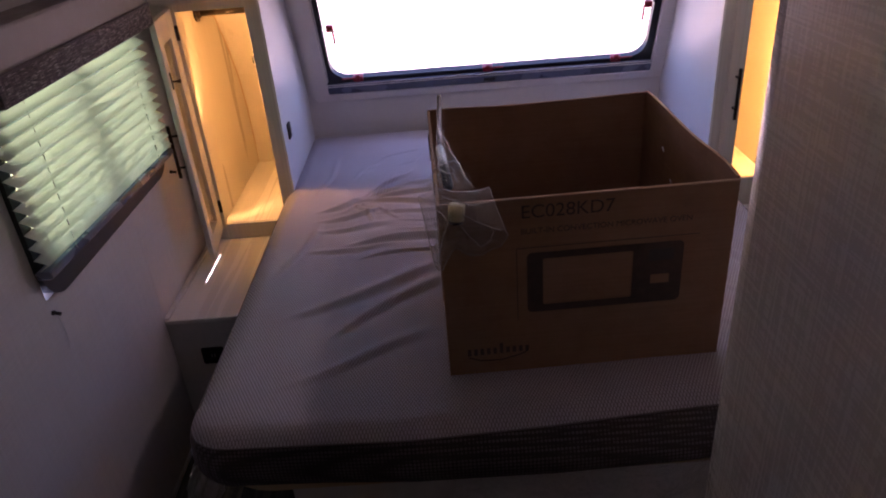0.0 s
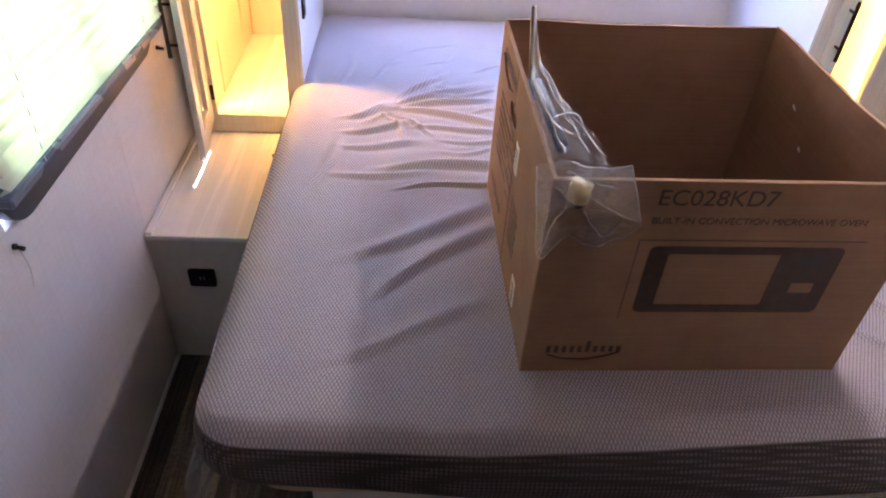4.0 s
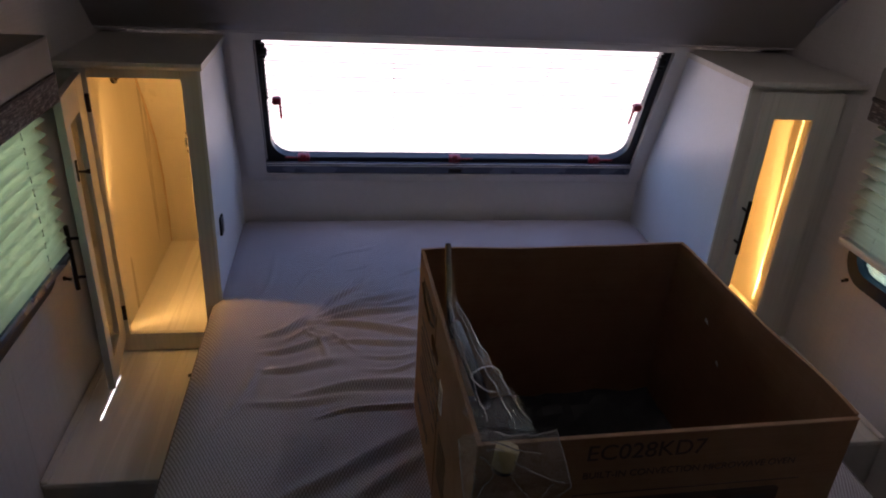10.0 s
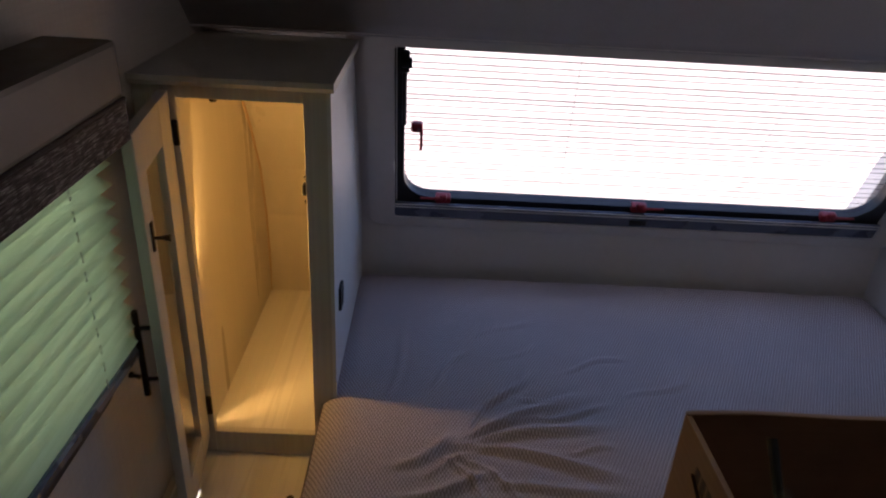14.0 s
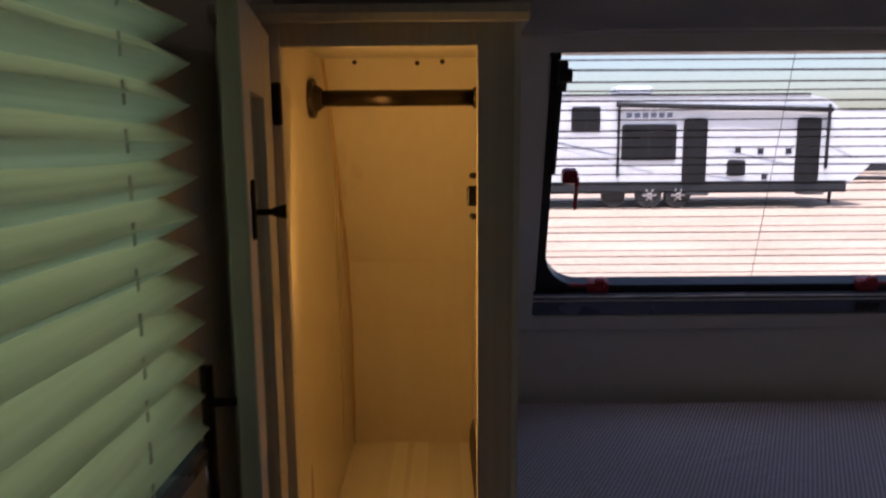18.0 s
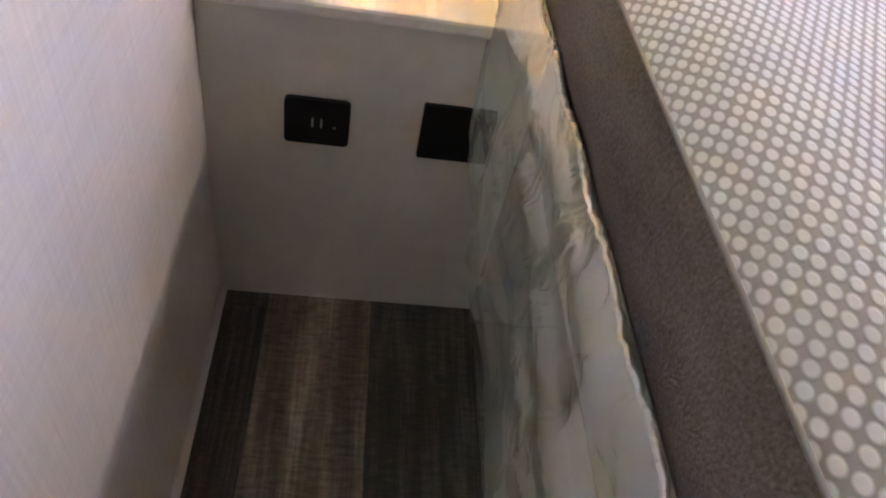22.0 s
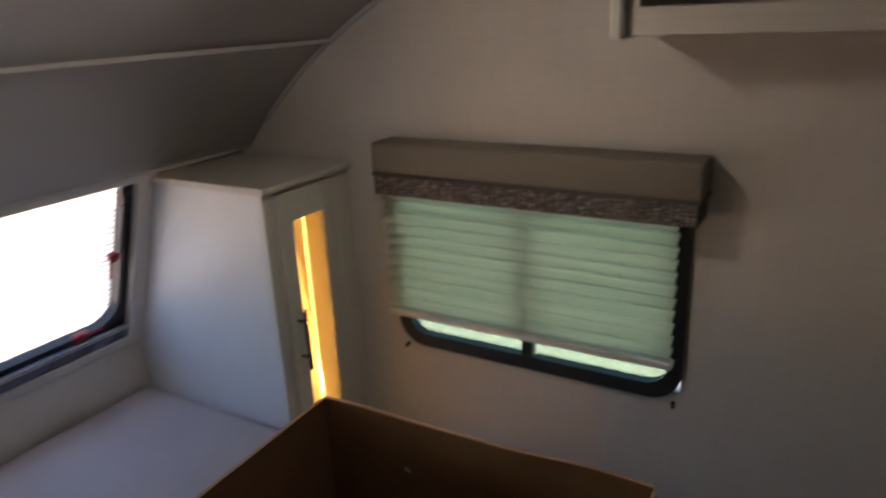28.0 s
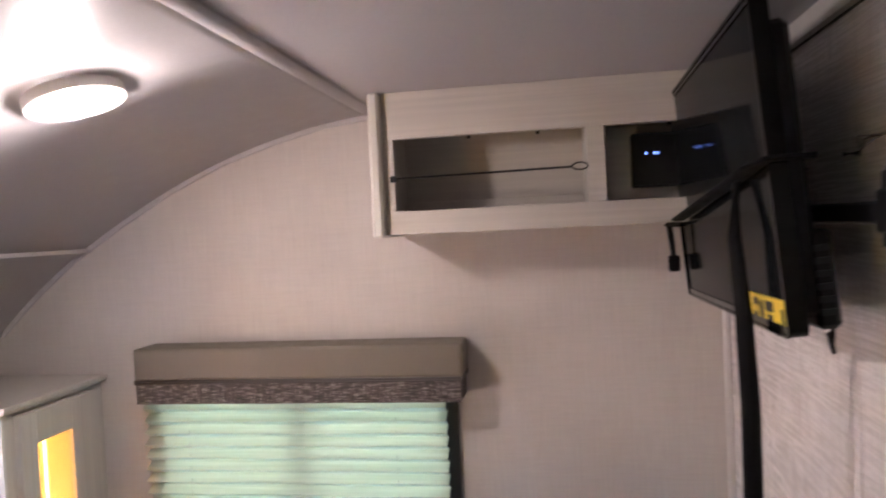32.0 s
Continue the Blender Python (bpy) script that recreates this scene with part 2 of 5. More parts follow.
# planks of the floor
def plank_print(name, dark, mid, light):
    """Worn, sawn-looking wood print: long streaks with short cross checks."""
    m = material(name, 0.42, 0, mid, 0.4)
    n = Nodes(m)
    info = n.add("ShaderNodeObjectInfo")
    shift = n.add("ShaderNodeVectorMath")
    shift.operation = 'SCALE'
    shift.inputs["Scale"].default_value = 37.0
    n.t.links.new(info.outputs["Location"], shift.inputs[0])
    at = n.add("ShaderNodeVectorMath")
    n.t.links.new(n.co.outputs["Object"], at.inputs[0])
    n.t.links.new(shift.outputs[0], at.inputs[1])

    def stretched(sx, sy):
        mp = n.add("ShaderNodeMapping")
        mp.inputs["Scale"].default_value = (sx, sy, 1)
        n.t.links.new(at.outputs[0], mp.inputs["Vector"])
        return mp.outputs[0]
    g = n.noise(stretched(190, 5), 1.0, 8, 0.75)
    g2 = n.noise(stretched(34, 3), 1.0, 6, 0.65)
    chk = n.noise(stretched(40, 160), 1.0, 4, 0.7)
    k = n.mix(0.35, n.mix(0.5, g, g2), chk)
    tone = n.mix(n.math('MULTIPLY', info.outputs["Random"], 0.5), mid, dark)
    n.base(n.mix(n.ramp(k, [(0.40, (0, 0, 0)), (0.62, (1, 1, 1))]), dark, n.mix(n.ramp(g2, [(0.45, (0, 0, 0)), (0.7, (1, 1, 1))]), tone, light)))
    n.rough(n.ramp(g, [(0.3, (0.36,) * 3), (0.7, (0.55,) * 3)]))
    n.bump(k, 0.25, 0.001)
    return m


M_PLANK = plank_print("weathered dark plank", (0.026, 0.022, 0.020), (0.105, 0.093, 0.080), (0.25, 0.225, 0.19))
M_PLANK_TAN = plank_print("weathered tan plank", (0.06, 0.046, 0.033), (0.33, 0.265, 0.18), (0.50, 0.42, 0.31))
M_SEAM = plain("taupe seam thread", (0.20, 0.175, 0.17), 0.8)
M_SUB = plain("dark joint", (0.02, 0.018, 0.017), 0.8)


def clear(name, colour=(1, 1, 1), gloss=0.06, rough=0.02):
    """A thin clear pane: see-through with a little mirror gloss."""
    m = bpy.data.materials.new(name)
    m.use_nodes = True
    t = m.node_tree
    t.nodes.remove(t.nodes["Principled BSDF"])
    out = t.nodes["Material Output"]
    a, b, mixer, fres = t.nodes.new("ShaderNodeBsdfTransparent"), t.nodes.new("ShaderNodeBsdfGlossy"), t.nodes.new("ShaderNodeMixShader"), t.nodes.new("ShaderNodeLayerWeight")
    a.inputs[0].default_value = (*colour, 1)
    b.inputs["Roughness"].default_value = rough
    steep, scaled = t.nodes.new("ShaderNodeMath"), t.nodes.new("ShaderNodeMath")
    steep.operation, scaled.operation = 'POWER', 'MULTIPLY_ADD'
    steep.inputs[1].default_value = 4.0
    scaled.inputs[1].default_value, scaled.inputs[2].default_value = 0.7, gloss * 0.6
    t.links.new(fres.outputs["Facing"], steep.inputs[0])
    t.links.new(steep.outputs[0], scaled.inputs[0])
    t.links.new(scaled.outputs[0], mixer.inputs[0])
    t.links.new(a.outputs[0], mixer.inputs[1])
    t.links.new(b.outputs[0], mixer.inputs[2])
    t.links.new(mixer.outputs[0], out.inputs[0])
    return m


M_PANE = clear("clear acrylic pane", (0.89, 0.89, 0.90))
M_FOLD = clear("fly-screen fold", (0.44, 0.42, 0.43), 0.0, 0.5)
M_TINT = clear("green-tinted pane", (0.53, 0.655, 0.49))
M_TINT_DARK = clear("dark green-grey pane", (0.385, 0.49, 0.435), 0.12)


def film(name, haze, bump_scale, gloss=0.16, tone=(0.85, 0.84, 0.80), relief=1.0):
    """Crumpled clear polythene: mostly see-through, with haze and sharp glints."""
    m = bpy.data.materials.new(name)
    m.use_nodes = True
    t = m.node_tree
    t.nodes.remove(t.nodes["Principled BSDF"])
    out = t.nodes["Material Output"]
    co, nz, bp = t.nodes.new("ShaderNodeTexCoord"), t.nodes.new("ShaderNodeTexNoise"), t.nodes.new("ShaderNodeBump")
    nz.inputs["Scale"].default_value, nz.inputs["Detail"].default_value, nz.inputs["Distortion"].default_value = bump_scale, 5, 1.5
    t.links.new(co.outputs["Object"], nz.inputs["Vector"])
    bp.inputs["Strength"].default_value, bp.inputs["Distance"].default_value = relief, 0.01
    t.links.new(nz.outputs["Fac"], bp.inputs["Height"])
    tr, gl, df, m1, m2 = t.nodes.new("ShaderNodeBsdfTransparent"), t.nodes.new("ShaderNodeBsdfGlossy"), t.nodes.new("ShaderNodeBsdfTranslucent"), t.nodes.new("ShaderNodeMixShader"), t.nodes.new("ShaderNodeMixShader")
    df2, m3 = t.nodes.new("ShaderNodeBsdfDiffuse"), t.nodes.new("ShaderNodeMixShader")
    tr.inputs[0].default_value = (0.96, 0.96, 0.95, 1)
    gl.inputs["Roughness"].default_value = 0.06
    df.inputs[0].default_value = df2.inputs[0].default_value = (*tone, 1)
    t.links.new(bp.outputs[0], gl.inputs["Normal"])
    m1.inputs[0].default_value, m2.inputs[0].default_value, m3.inputs[0].default_value = haze, gloss, 0.5
    t.links.new(df.outputs[0], m3.inputs[1])
    t.links.new(df2.outputs[0], m3.inputs[2])
    t.links.new(tr.outputs[0], m1.inputs[1])
    t.links.new(m3.outputs[0], m1.inputs[2])
    t.links.new(m1.outputs[0], m2.inputs[1])
    t.links.new(gl.outputs[0], m2.inputs[2])
    t.links.new(m2.outputs[0], out.inputs[0])
    return m


M_FILM = film("clear polythene bag", 0.018, 30, 0.08, (0.85, 0.82, 0.72), 1.6)
M_FLAP = film("hazy polythene", 0.13, 24, 0.20, (0.85, 0.82, 0.72), 1.6)
# whiter, hazier film: its pale colour draws the glints along folds and hem
M_CREASE_GLINT = film("polythene crease with pale glint", 0.36, 40, 0.45, (0.92, 0.91, 0.86))
M_SHEET = film("clear polythene wrap", 0.40, 20, 0.36, (0.80, 0.88, 0.80), 0.6)
M_THIN = film("thin clear polythene", 0.20, 40, 0.32)

# pleated shade cloth: lets daylight glow through
M_PLEAT = bpy.data.materials.new("pleated shade cloth")
M_PLEAT.use_nodes = True
t = M_PLEAT.node_tree
b = t.nodes["Principled BSDF"]
b.inputs["Base Color"].default_value, b.inputs["Roughness"].default_value = (0.66, 0.64, 0.56, 1), 0.9
co, nz, rp = t.nodes.new("ShaderNodeTexCoord"), t.nodes.new("ShaderNodeTexNoise"), t.nodes.new("ShaderNodeValToRGB")
nz.inputs["Scale"].default_value, nz.inputs["Detail"].default_value = 1.0, 7
mp = t.nodes.new("ShaderNodeMapping")
mp.inputs["Scale"].default_value = (60, 3, 150)
t.links.new(co.outputs["Object"], mp.inputs["Vector"])
t.links.new(mp.outputs[0], nz.inputs["Vector"])
rp.color_ramp.elements[0].position, rp.color_ramp.elements[0].color = 0.34, (0.64, 0.65, 0.57, 1)
rp.color_ramp.elements[1].position, rp.color_ramp.elements[1].color = 0.66, (0.77, 0.77, 0.70, 1)
t.links.new(nz.outputs["Fac"], rp.inputs[0])
tl, mx = t.nodes.new("ShaderNodeBsdfTranslucent"), t.nodes.new("ShaderNodeMixShader")
t.links.new(rp.outputs[0], tl.inputs[0])
t.links.new(rp.outputs[0], b.inputs["Base Color"])
mx.inputs[0].default_value = 0.58
t.links.new(b.outputs[0], mx.inputs[1])
t.links.new(tl.outputs[0], mx.inputs[2])
t.links.new(mx.outputs[0], t.nodes["Material Output"].inputs[0])


def glowing(name, colour, strength):
    m = bpy.data.materials.new(name)
    m.use_nodes = True
    b = m.node_tree.nodes["Principled BSDF"]
    b.inputs["Emission Color"].default_value = (*colour, 1)
    b.inputs["Emission Strength"].default_value = strength
    return m


M_PUCK = glowing("lit lens", (1.0, 0.88, 0.74), 5)
M_LED = glowing("warm diode", (1.0, 0.58, 0.18), 1.8)
M_TAPE = glowing("warm strip tape", (1.0, 0.50, 0.10), 0.6)
M_DIGIT = glowing("blue display digit", (0.15, 0.3, 1.0), 0.22)

# outside
M_GRAVEL = material("pale gravel", 0.9, 0, (0.45, 0.35, 0.285), 0.2)
n = Nodes(M_GRAVEL)
g1, g2, g3 = n.noise(n.coords(), 0.35, 6), n.noise(n.coords(), 9, 6, 0.7), n.noise(n.coords((0.25, 2.2, 1)), 1.0, 5)
n.base(n.ramp(n.mix(0.45, n.mix(0.5, g1, g3), g2), [(0.35, (0.36, 0.27, 0.21)), (0.62, (0.56, 0.45, 0.37))]))
n.bump(g2, 0.5, 0.03)
M_SIDING = plain("white trailer siding", (0.62, 0.66, 0.72), 0.35, wear=0.05, scale=3)
M_SKIRT = plain("dark trailer skirt", (0.028, 0.03, 0.036), 0.7, spec=0.15)
M_DARKGLASS = plain("dark trailer window", (0.014, 0.015, 0.018), 0.25, spec=0.15)
M_TYRE = plain("tyre rubber", (0.022, 0.022, 0.023), 0.8)
M_ALLOY = plain("alloy wheel", (0.6, 0.6, 0.62), 0.3, 0.9)
M_STRIPE = plain("slate stripe", (0.12, 0.15, 0.22), 0.4)


# ---- building helpers ----
def part(name, bm, mat, parent=None, label="", smooth=False):
    me = bpy.data.meshes.new(name)
    bm.to_mesh(me)
    bm.free()
    for mt in (mat if isinstance(mat, (list, tuple)) else [mat]):
        me.materials.append(mt)
    if smooth:
        me.shade_smooth()
    ob = new(name, me)
    if parent is not None:
        ob.parent = parent
    if label:
        ob["label"] = label
    return ob


def thing(name, at, label, category, group="", kind=""):
    ob = new(name)
    ob.location = at
    ob.empty_display_size = 0.1
    bpy.context.view_layer.update()
    return tagged(ob, label, category, group, kind)


def under(name, bm, mat, th, label="", smooth=False, parent=None):
    """A part of the thing th whose mesh is given in world metres."""
    bmesh.ops.translate(bm, verts=bm.verts, vec=-th.location)
    return part(name, bm, mat, parent or th, label, smooth)


def cuboid(x0, x1, y0, y1, z0, z1, bevel=0.0, bm=None, seg=1):
    bm = bm or bmesh.new()
    r = bmesh.ops.create_cube(bm, size=1)
    bmesh.ops.scale(bm, verts=r["verts"], vec=(abs(x1 - x0), abs(y1 - y0), abs(z1 - z0)))
    bmesh.ops.translate(bm, verts=r["verts"], vec=((x0 + x1) / 2, (y0 + y1) / 2, (z0 + z1) / 2))
    if bevel:
        es = list({e for v in r["verts"] for e in v.link_edges})
        bmesh.ops.bevel(bm, geom=es, offset=bevel, segments=seg, affect='EDGES', profile=0.6)
    return bm


def rod(a, b, r, sides=12, bm=None, r2=None):
    bm = bm or bmesh.new()
    a, b = Vector(a), Vector(b)
    d = b - a
    c = bmesh.ops.create_cone(bm, cap_ends=True, segments=sides, radius1=r, radius2=r if r2 is None else r2, depth=d.length)
    q = d.to_track_quat('Z', 'Y').to_matrix().to_4x4()
    bmesh.ops.transform(bm, matrix=Matrix.Translation((a + b) / 2) @ q, verts=c["verts"])
    return bm


def tube(points, r, sides=8, bm=None, flat=1.0):
    """A bent tube through points; flat squeezes it into a strap."""
    bm = bm or bmesh.new()
    pts = [Vector(p) for p in points]
    rings = []
    for i, p in enumerate(pts):
        d = (pts[min(i + 1, len(pts) - 1)] - pts[max(i - 1, 0)]).normalized()
        q = d.to_track_quat('Z', 'Y')
        rings.append([bm.verts.new(p + q @ Vector((math.cos(k * math.tau / sides) * r, math.sin(k * math.tau / sides) * r * flat, 0))) for k in range(sides)])
    for a, b in zip(rings, rings[1:]):
        for k in range(sides):
            bm.faces.new((a[k], a[(k + 1) % sides], b[(k + 1) % sides], b[k]))
    bm.faces.new(rings[0][::-1])
    bm.faces.new(rings[-1])
    return bm


def prism(outline, axis, lo, hi, bm=None):
    """A closed outline of (a, b) pushed along an axis. axis x: (y, z); y: (x, z); z: (x, y)."""
    bm = bm or bmesh.new()

    def at(a, b, c):
        return {'x': (c, a, b), 'y': (a, c, b), 'z': (a, b, c)}[axis]
    lo_v = [bm.verts.new(at(a, b, lo)) for a, b in outline]
    hi_v = [bm.verts.new(at(a, b, hi)) for a, b in outline]
    bm.faces.new(lo_v)
    bm.faces.new(hi_v[::-1])
    k = len(outline)
    for i in range(k):
        j = (i + 1) % k
        bm.faces.new((lo_v[j], lo_v[i], hi_v[i], hi_v[j]))
    bmesh.ops.recalc_face_normals(bm, faces=bm.faces)
    return bm


def rounded(x0, x1, y0, y1, r, seg=6):
    """Outline of a rectangle with round corners."""
    out = []
    for cx, cy, a0 in ((x1 - r, y1 - r, 0), (x0 + r, y1 - r, 90), (x0 + r, y0 + r, 180), (x1 - r, y0 + r, 270)):
        for k in range(seg + 1):
            a = radians(a0 + 90 * k / seg)
            out.append((cx + r * math.cos(a), cy + r * math.sin(a)))
    return out


def ring(outer, inner, axis, lo, hi):
    """A frame between two outlines with equal numbers of corners."""
    bm = bmesh.new()

    def at(p, c):
        a, b = p
        return {'x': (c, a, b), 'y': (a, c, b), 'z': (a, b, c)}[axis]
    vs = [[bm.verts.new(at(p, c)) for p in o] for o in (outer, inner) for c in (lo, hi)]
    ol, oh, il, ih = vs
    k = len(outer)
    for i in range(k):
        j = (i + 1) % k
        for q in ((ol[i], ol[j], oh[j], oh[i]), (il[i], il[j], ih[j], ih[i]), (ol[i], ol[j], il[j], il[i]), (oh[i], oh[j], ih[j], ih[i])):
            bm.faces.new(q)
    bmesh.ops.recalc_face_normals(bm, faces=bm.faces)
    return bm


def lettering(text, size, m, mat, name, parent, depth=0.0004, align='LEFT'):
    c = bpy.data.curves.new(name, 'FONT')
    c.body, c.size, c.extrude, c.align_x = text, size, depth, align
    tmp = bpy.data.objects.new(name, c)
    scene.collection.objects.link(tmp)
    bpy.context.view_layer.update()
    me = bpy.data.meshes.new_from_object(tmp.evaluated_get(bpy.context.evaluated_depsgraph_get()))
    bpy.data.objects.remove(tmp)
    me.materials.clear()
    me.materials.append(mat)
    ob = new(name, me)
    ob.parent = parent
    ob.matrix_basis = (Matrix.Translation(-parent.location) if parent else Matrix()) @ m
    return ob


# ---- large structure ----
TH = 0.045
# nose: ceiling curve continuing into the sloping front wall, as (y, z)
CURVE = [(YB, HC), (1.96, 2.018), (2.10, 1.985), (2.25, 1.938), (2.40, 1.872), (2.55, 1.79), (2.70, 1.70), (2.83, 1.597), (2.94, 1.495), (3.035, 1.39)]
WIN = (3.065, 1.405, 3.275, 0.845)        # window plane: y, z at its head and at its foot
FLOOR_Y = (-1.2, 3.36)
NOSE = [(3.52, 0.40), (3.505, 0.60), (3.475, 0.80), (3.40, 1.0), (3.27, 1.2), (3.11, 1.37), (3.06, 1.41)]   # inside of the nose beside the window


def side_wall(name, sx):
    """A side wall with its window opening; sx is -1 or 1."""
    y0, y1, z0, z1 = (1.645, 2.475, 0.845, 1.40) if sx > 0 else (1.62, 2.45, 0.878, 1.40)
    bm = bmesh.new()
    a, b = sorted((sx * XW, sx * (XW + TH)))
    cuboid(a, b, FLOOR_Y[0], y0, -0.05, 2.2, bm=bm)
    cuboid(a, b, y1, 3.62, -0.05, 2.2, bm=bm)
    cuboid(a, b, y0, y1, -0.05, z0, bm=bm)
    cuboid(a, b, y0, y1, z1, 2.2, bm=bm)
    w = part(name, bm, M_WALL)
    return tagged(w, "pale greige linen-textured vinyl side wall", "wall", kind="structure")


side_wall("wall_left", -1)
side_wall("wall_right", 1)

# floor under the planks
fl = part("floor", cuboid(-XW, XW, FLOOR_Y[0], FLOOR_Y[1], -0.06, -0.004), M_SUB)
tagged(fl, "dark weathered vinyl plank floor", "floor", kind="structure")

# flat ceiling
tagged(part("ceiling", cuboid(-XW, XW, FLOOR_Y[0], YB, HC, HC + 0.04), M_CEIL), "smooth pale grey ceiling panel", "ceiling", kind="structure")


def nose_skin():
    """Curved ceiling as a thick bent sheet across the whole width."""
    bm = bmesh.new()
    fine = []
    for (a, b), (c, d) in zip(CURVE, CURVE[1:]):
        for k in range(3):
            fine.append((a + (c - a) * k / 3, b + (d - b) * k / 3))
    fine.append(CURVE[-1])
    sm = fine[:]
    for _ in range(4):
        sm = [sm[0]] + [((p[0] + q[0] * 2 + r[0]) / 4, (p[1] + q[1] * 2 + r[1]) / 4) for p, q, r in zip(sm, sm[1:], sm[2:])] + [sm[-1]]
    outer = [(y + 0.05, z + 0.05) for y, z in sm]
    return prism(sm + outer[::-1], 'x', -XW, XW, bm)


nose = part("ceiling_curve", nose_skin(), M_NOSE, smooth=False)
tagged(nose, "curved grey ceiling panel rolling down to the front window", "ceiling", kind="structure")
for p in nose.data.polygons:
    p.use_smooth = abs(p.normal.x) < 0.5
bpy.context.view_layer.update()


def front_wall():
    """Sloping front wall round the window opening, and the upright board under it."""
    yh, zh, yf, zf = WIN
    yt, zt = CURVE[-1]

    def y_at(z):
        return yh + (yf - yh) * (zh - z) / (zh - zf)
    bm = bmesh.new()
    xa, xb = -0.690, 0.730
    for x0, x1, z0, z1 in ((-0.789, xa, 0.62, zt + 0.005), (xb, 0.789, 0.62, zt + 0.005), (xa, xb, 1.365, zt + 0.005), (xa, xb, 0.62, 0.885)):
        zs = [z0] + ([zf] if z0 < zf < z1 else []) + [z1]
        for a, b in zip(zs, zs[1:]):
            y_lo, y_hi = (y_at(a) if a >= zf else yf - 0.02 * (zf - a)), (y_at(b) if b >= zf else yf)
            prism([(y_lo, a), (y_hi, b), (y_hi + 0.045, b), (y_lo + 0.045, a)], 'x', x0, x1, bm)
    cuboid(-0.789, 0.789, yf, yf + 0.05, -0.05, 0.62, bm=bm)
    bmesh.ops.remove_doubles(bm, verts=bm.verts, dist=0.0001)
    return part("wall_front", bm, M_TRIM)


for sx in (-1, 1):
    lo, hi = sorted((sx * 0.7895, sx * (XW + TH)))
    shell = part("wall_nose", prism(NOSE + [(y + 0.05, z + 0.03) for y, z in NOSE[::-1]], 'x', lo, hi), M_TRIM)
    tagged(shell, "pale curved nose wall behind the corner wardrobe", "wall", kind="structure")
tagged(part("trim", prism([(3.028, 1.394), (3.062, 1.386), (3.125, 1.372), (3.14, 1.47), (3.04, 1.47)], 'x', -XW, XW), M_TRIM), "pale cover strip where the curved ceiling meets the front wall", "trim", kind="structure")
tagged(front_wall(), "off-white sloping front wall below the curved ceiling", "wall", kind="structure")

# television wall with a rounded end that turns into the passage
R = 0.075
cx, cy = 0.210, YT - R
line = [(XW, YT)] + [(cx + R * math.cos(radians(90 + 90 * k / 12)), cy + R * math.sin(radians(90 + 90 * k / 12))) for k in range(13)] + [(cx - R, FLOOR_Y[0])]
back = [(x + 0.04, y - 0.04) for x, y in line[::-1]]
back[-1] = (XW, YT - 0.04)
tv_wall = part("wall_television", prism(line + back, 'z', 0.0, HC), M_TVWALL)
tagged(tv_wall, "linen-look partition wall with a rounded corner", "wall", kind="structure")
for p in tv_wall.data.polygons:
    p.use_smooth = abs(p.normal.z) < 0.5 and p.area < 0.2
# added wall, never in view, that blocks daylight from behind
tagged(part("wall_back_unseen", cuboid(-XW, XW, FLOOR_Y[0] - 0.04, FLOOR_Y[0], -0.05, HC), M_WALL), "added unseen wall closing the passage to keep rear light out", "wall", kind="structure")

# trims
for sx in (-1, 1):
    cove = [(y - 0.004, z - 0.013) for y, z in CURVE[:-1]]
    a, b = sorted((sx * XW, sx * (XW - 0.010)))
    tagged(part("trim", prism([(y, z + 0.01) for y, z in CURVE[:-1]] + cove[::-1], 'x', a, b), M_NOSE), "thin grey cove strip where the curved ceiling meets the wall", "trim", kind="structure")
t1 = tube([(-XW, YB + 0.002, HC - 0.002), (XW - 0.005, YB + 0.002, HC - 0.002)], 0.021, 12, flat=0.5)
tagged(part("trim", t1, M_CEIL, smooth=True), "half-round seam trim across the ceiling", "trim", kind="structure")
tagged(part("trim", cuboid(-XW, XW, 2.646, 2.66, 1.712, 1.722), M_NOSE), "thin seam strip across the curved ceiling", "trim", kind="structure")


def wall_head(proud, z0, z1):
    """A strip that follows the partition's face round its rounded end."""
    arc = [(cx + (R + proud) * math.cos(radians(90 + 90 * k / 12)), cy + (R + proud) * math.sin(radians(90 + 90 * k / 12))) for k in range(13)]
    face = [(XW, YT + proud)] + arc + [(cx - R - proud, 0.0)]
    inner = [(x + 0.001, y - 0.001) for x, y in line[:-1]] + [(cx - R + 0.001, 0.0)]
    inner[0] = (XW, YT - 0.001)
    return prism(face + inner[::-1], 'z', z0, z1)


tagged(part("trim", wall_head(0.014, HC - 0.034, HC), M_TRIM), "pale trim along the partition wall's head", "trim", kind="structure")
# thin dark strip painted in for the shade below the head trim
tagged(part("trim", wall_head(0.003, HC - 0.0365, HC - 0.0342), M_PIPING), "dark strip drawn as the shadow line under the trim", "trim", kind="structure")
tagged(part("trim", cuboid(XW - 0.016, XW, YT, YT + 0.016, 0.0, HC - 0.04, 0.004), M_TRIM), "pale corner strip beside the partition wall", "trim", kind="structure")
for sx in (-1, 1):
    a, b = sorted((sx * XW, sx * (XW - 0.010)))
    y1 = 2.131 if sx < 0 else 2.13
    y0 = FLOOR_Y[0] if sx < 0 else YT
    tagged(part("baseboard", cuboid(a, b, y0, y1, 0.0, 0.012, 0.003), M_TRIM), "thin pale strip where the wall meets the floor", "baseboard", kind="structure")
    # batten seam running down the side wall where the vinyl sheets join
    a, b = sorted((sx * XW, sx * (XW - 0.002)))
    tagged(part("trim", cuboid(a, b, 1.105, 1.13, 0.02, 1.7, 0.0005), M_WALL), "thin joint strip on the vinyl side wall", "trim", kind="structure")
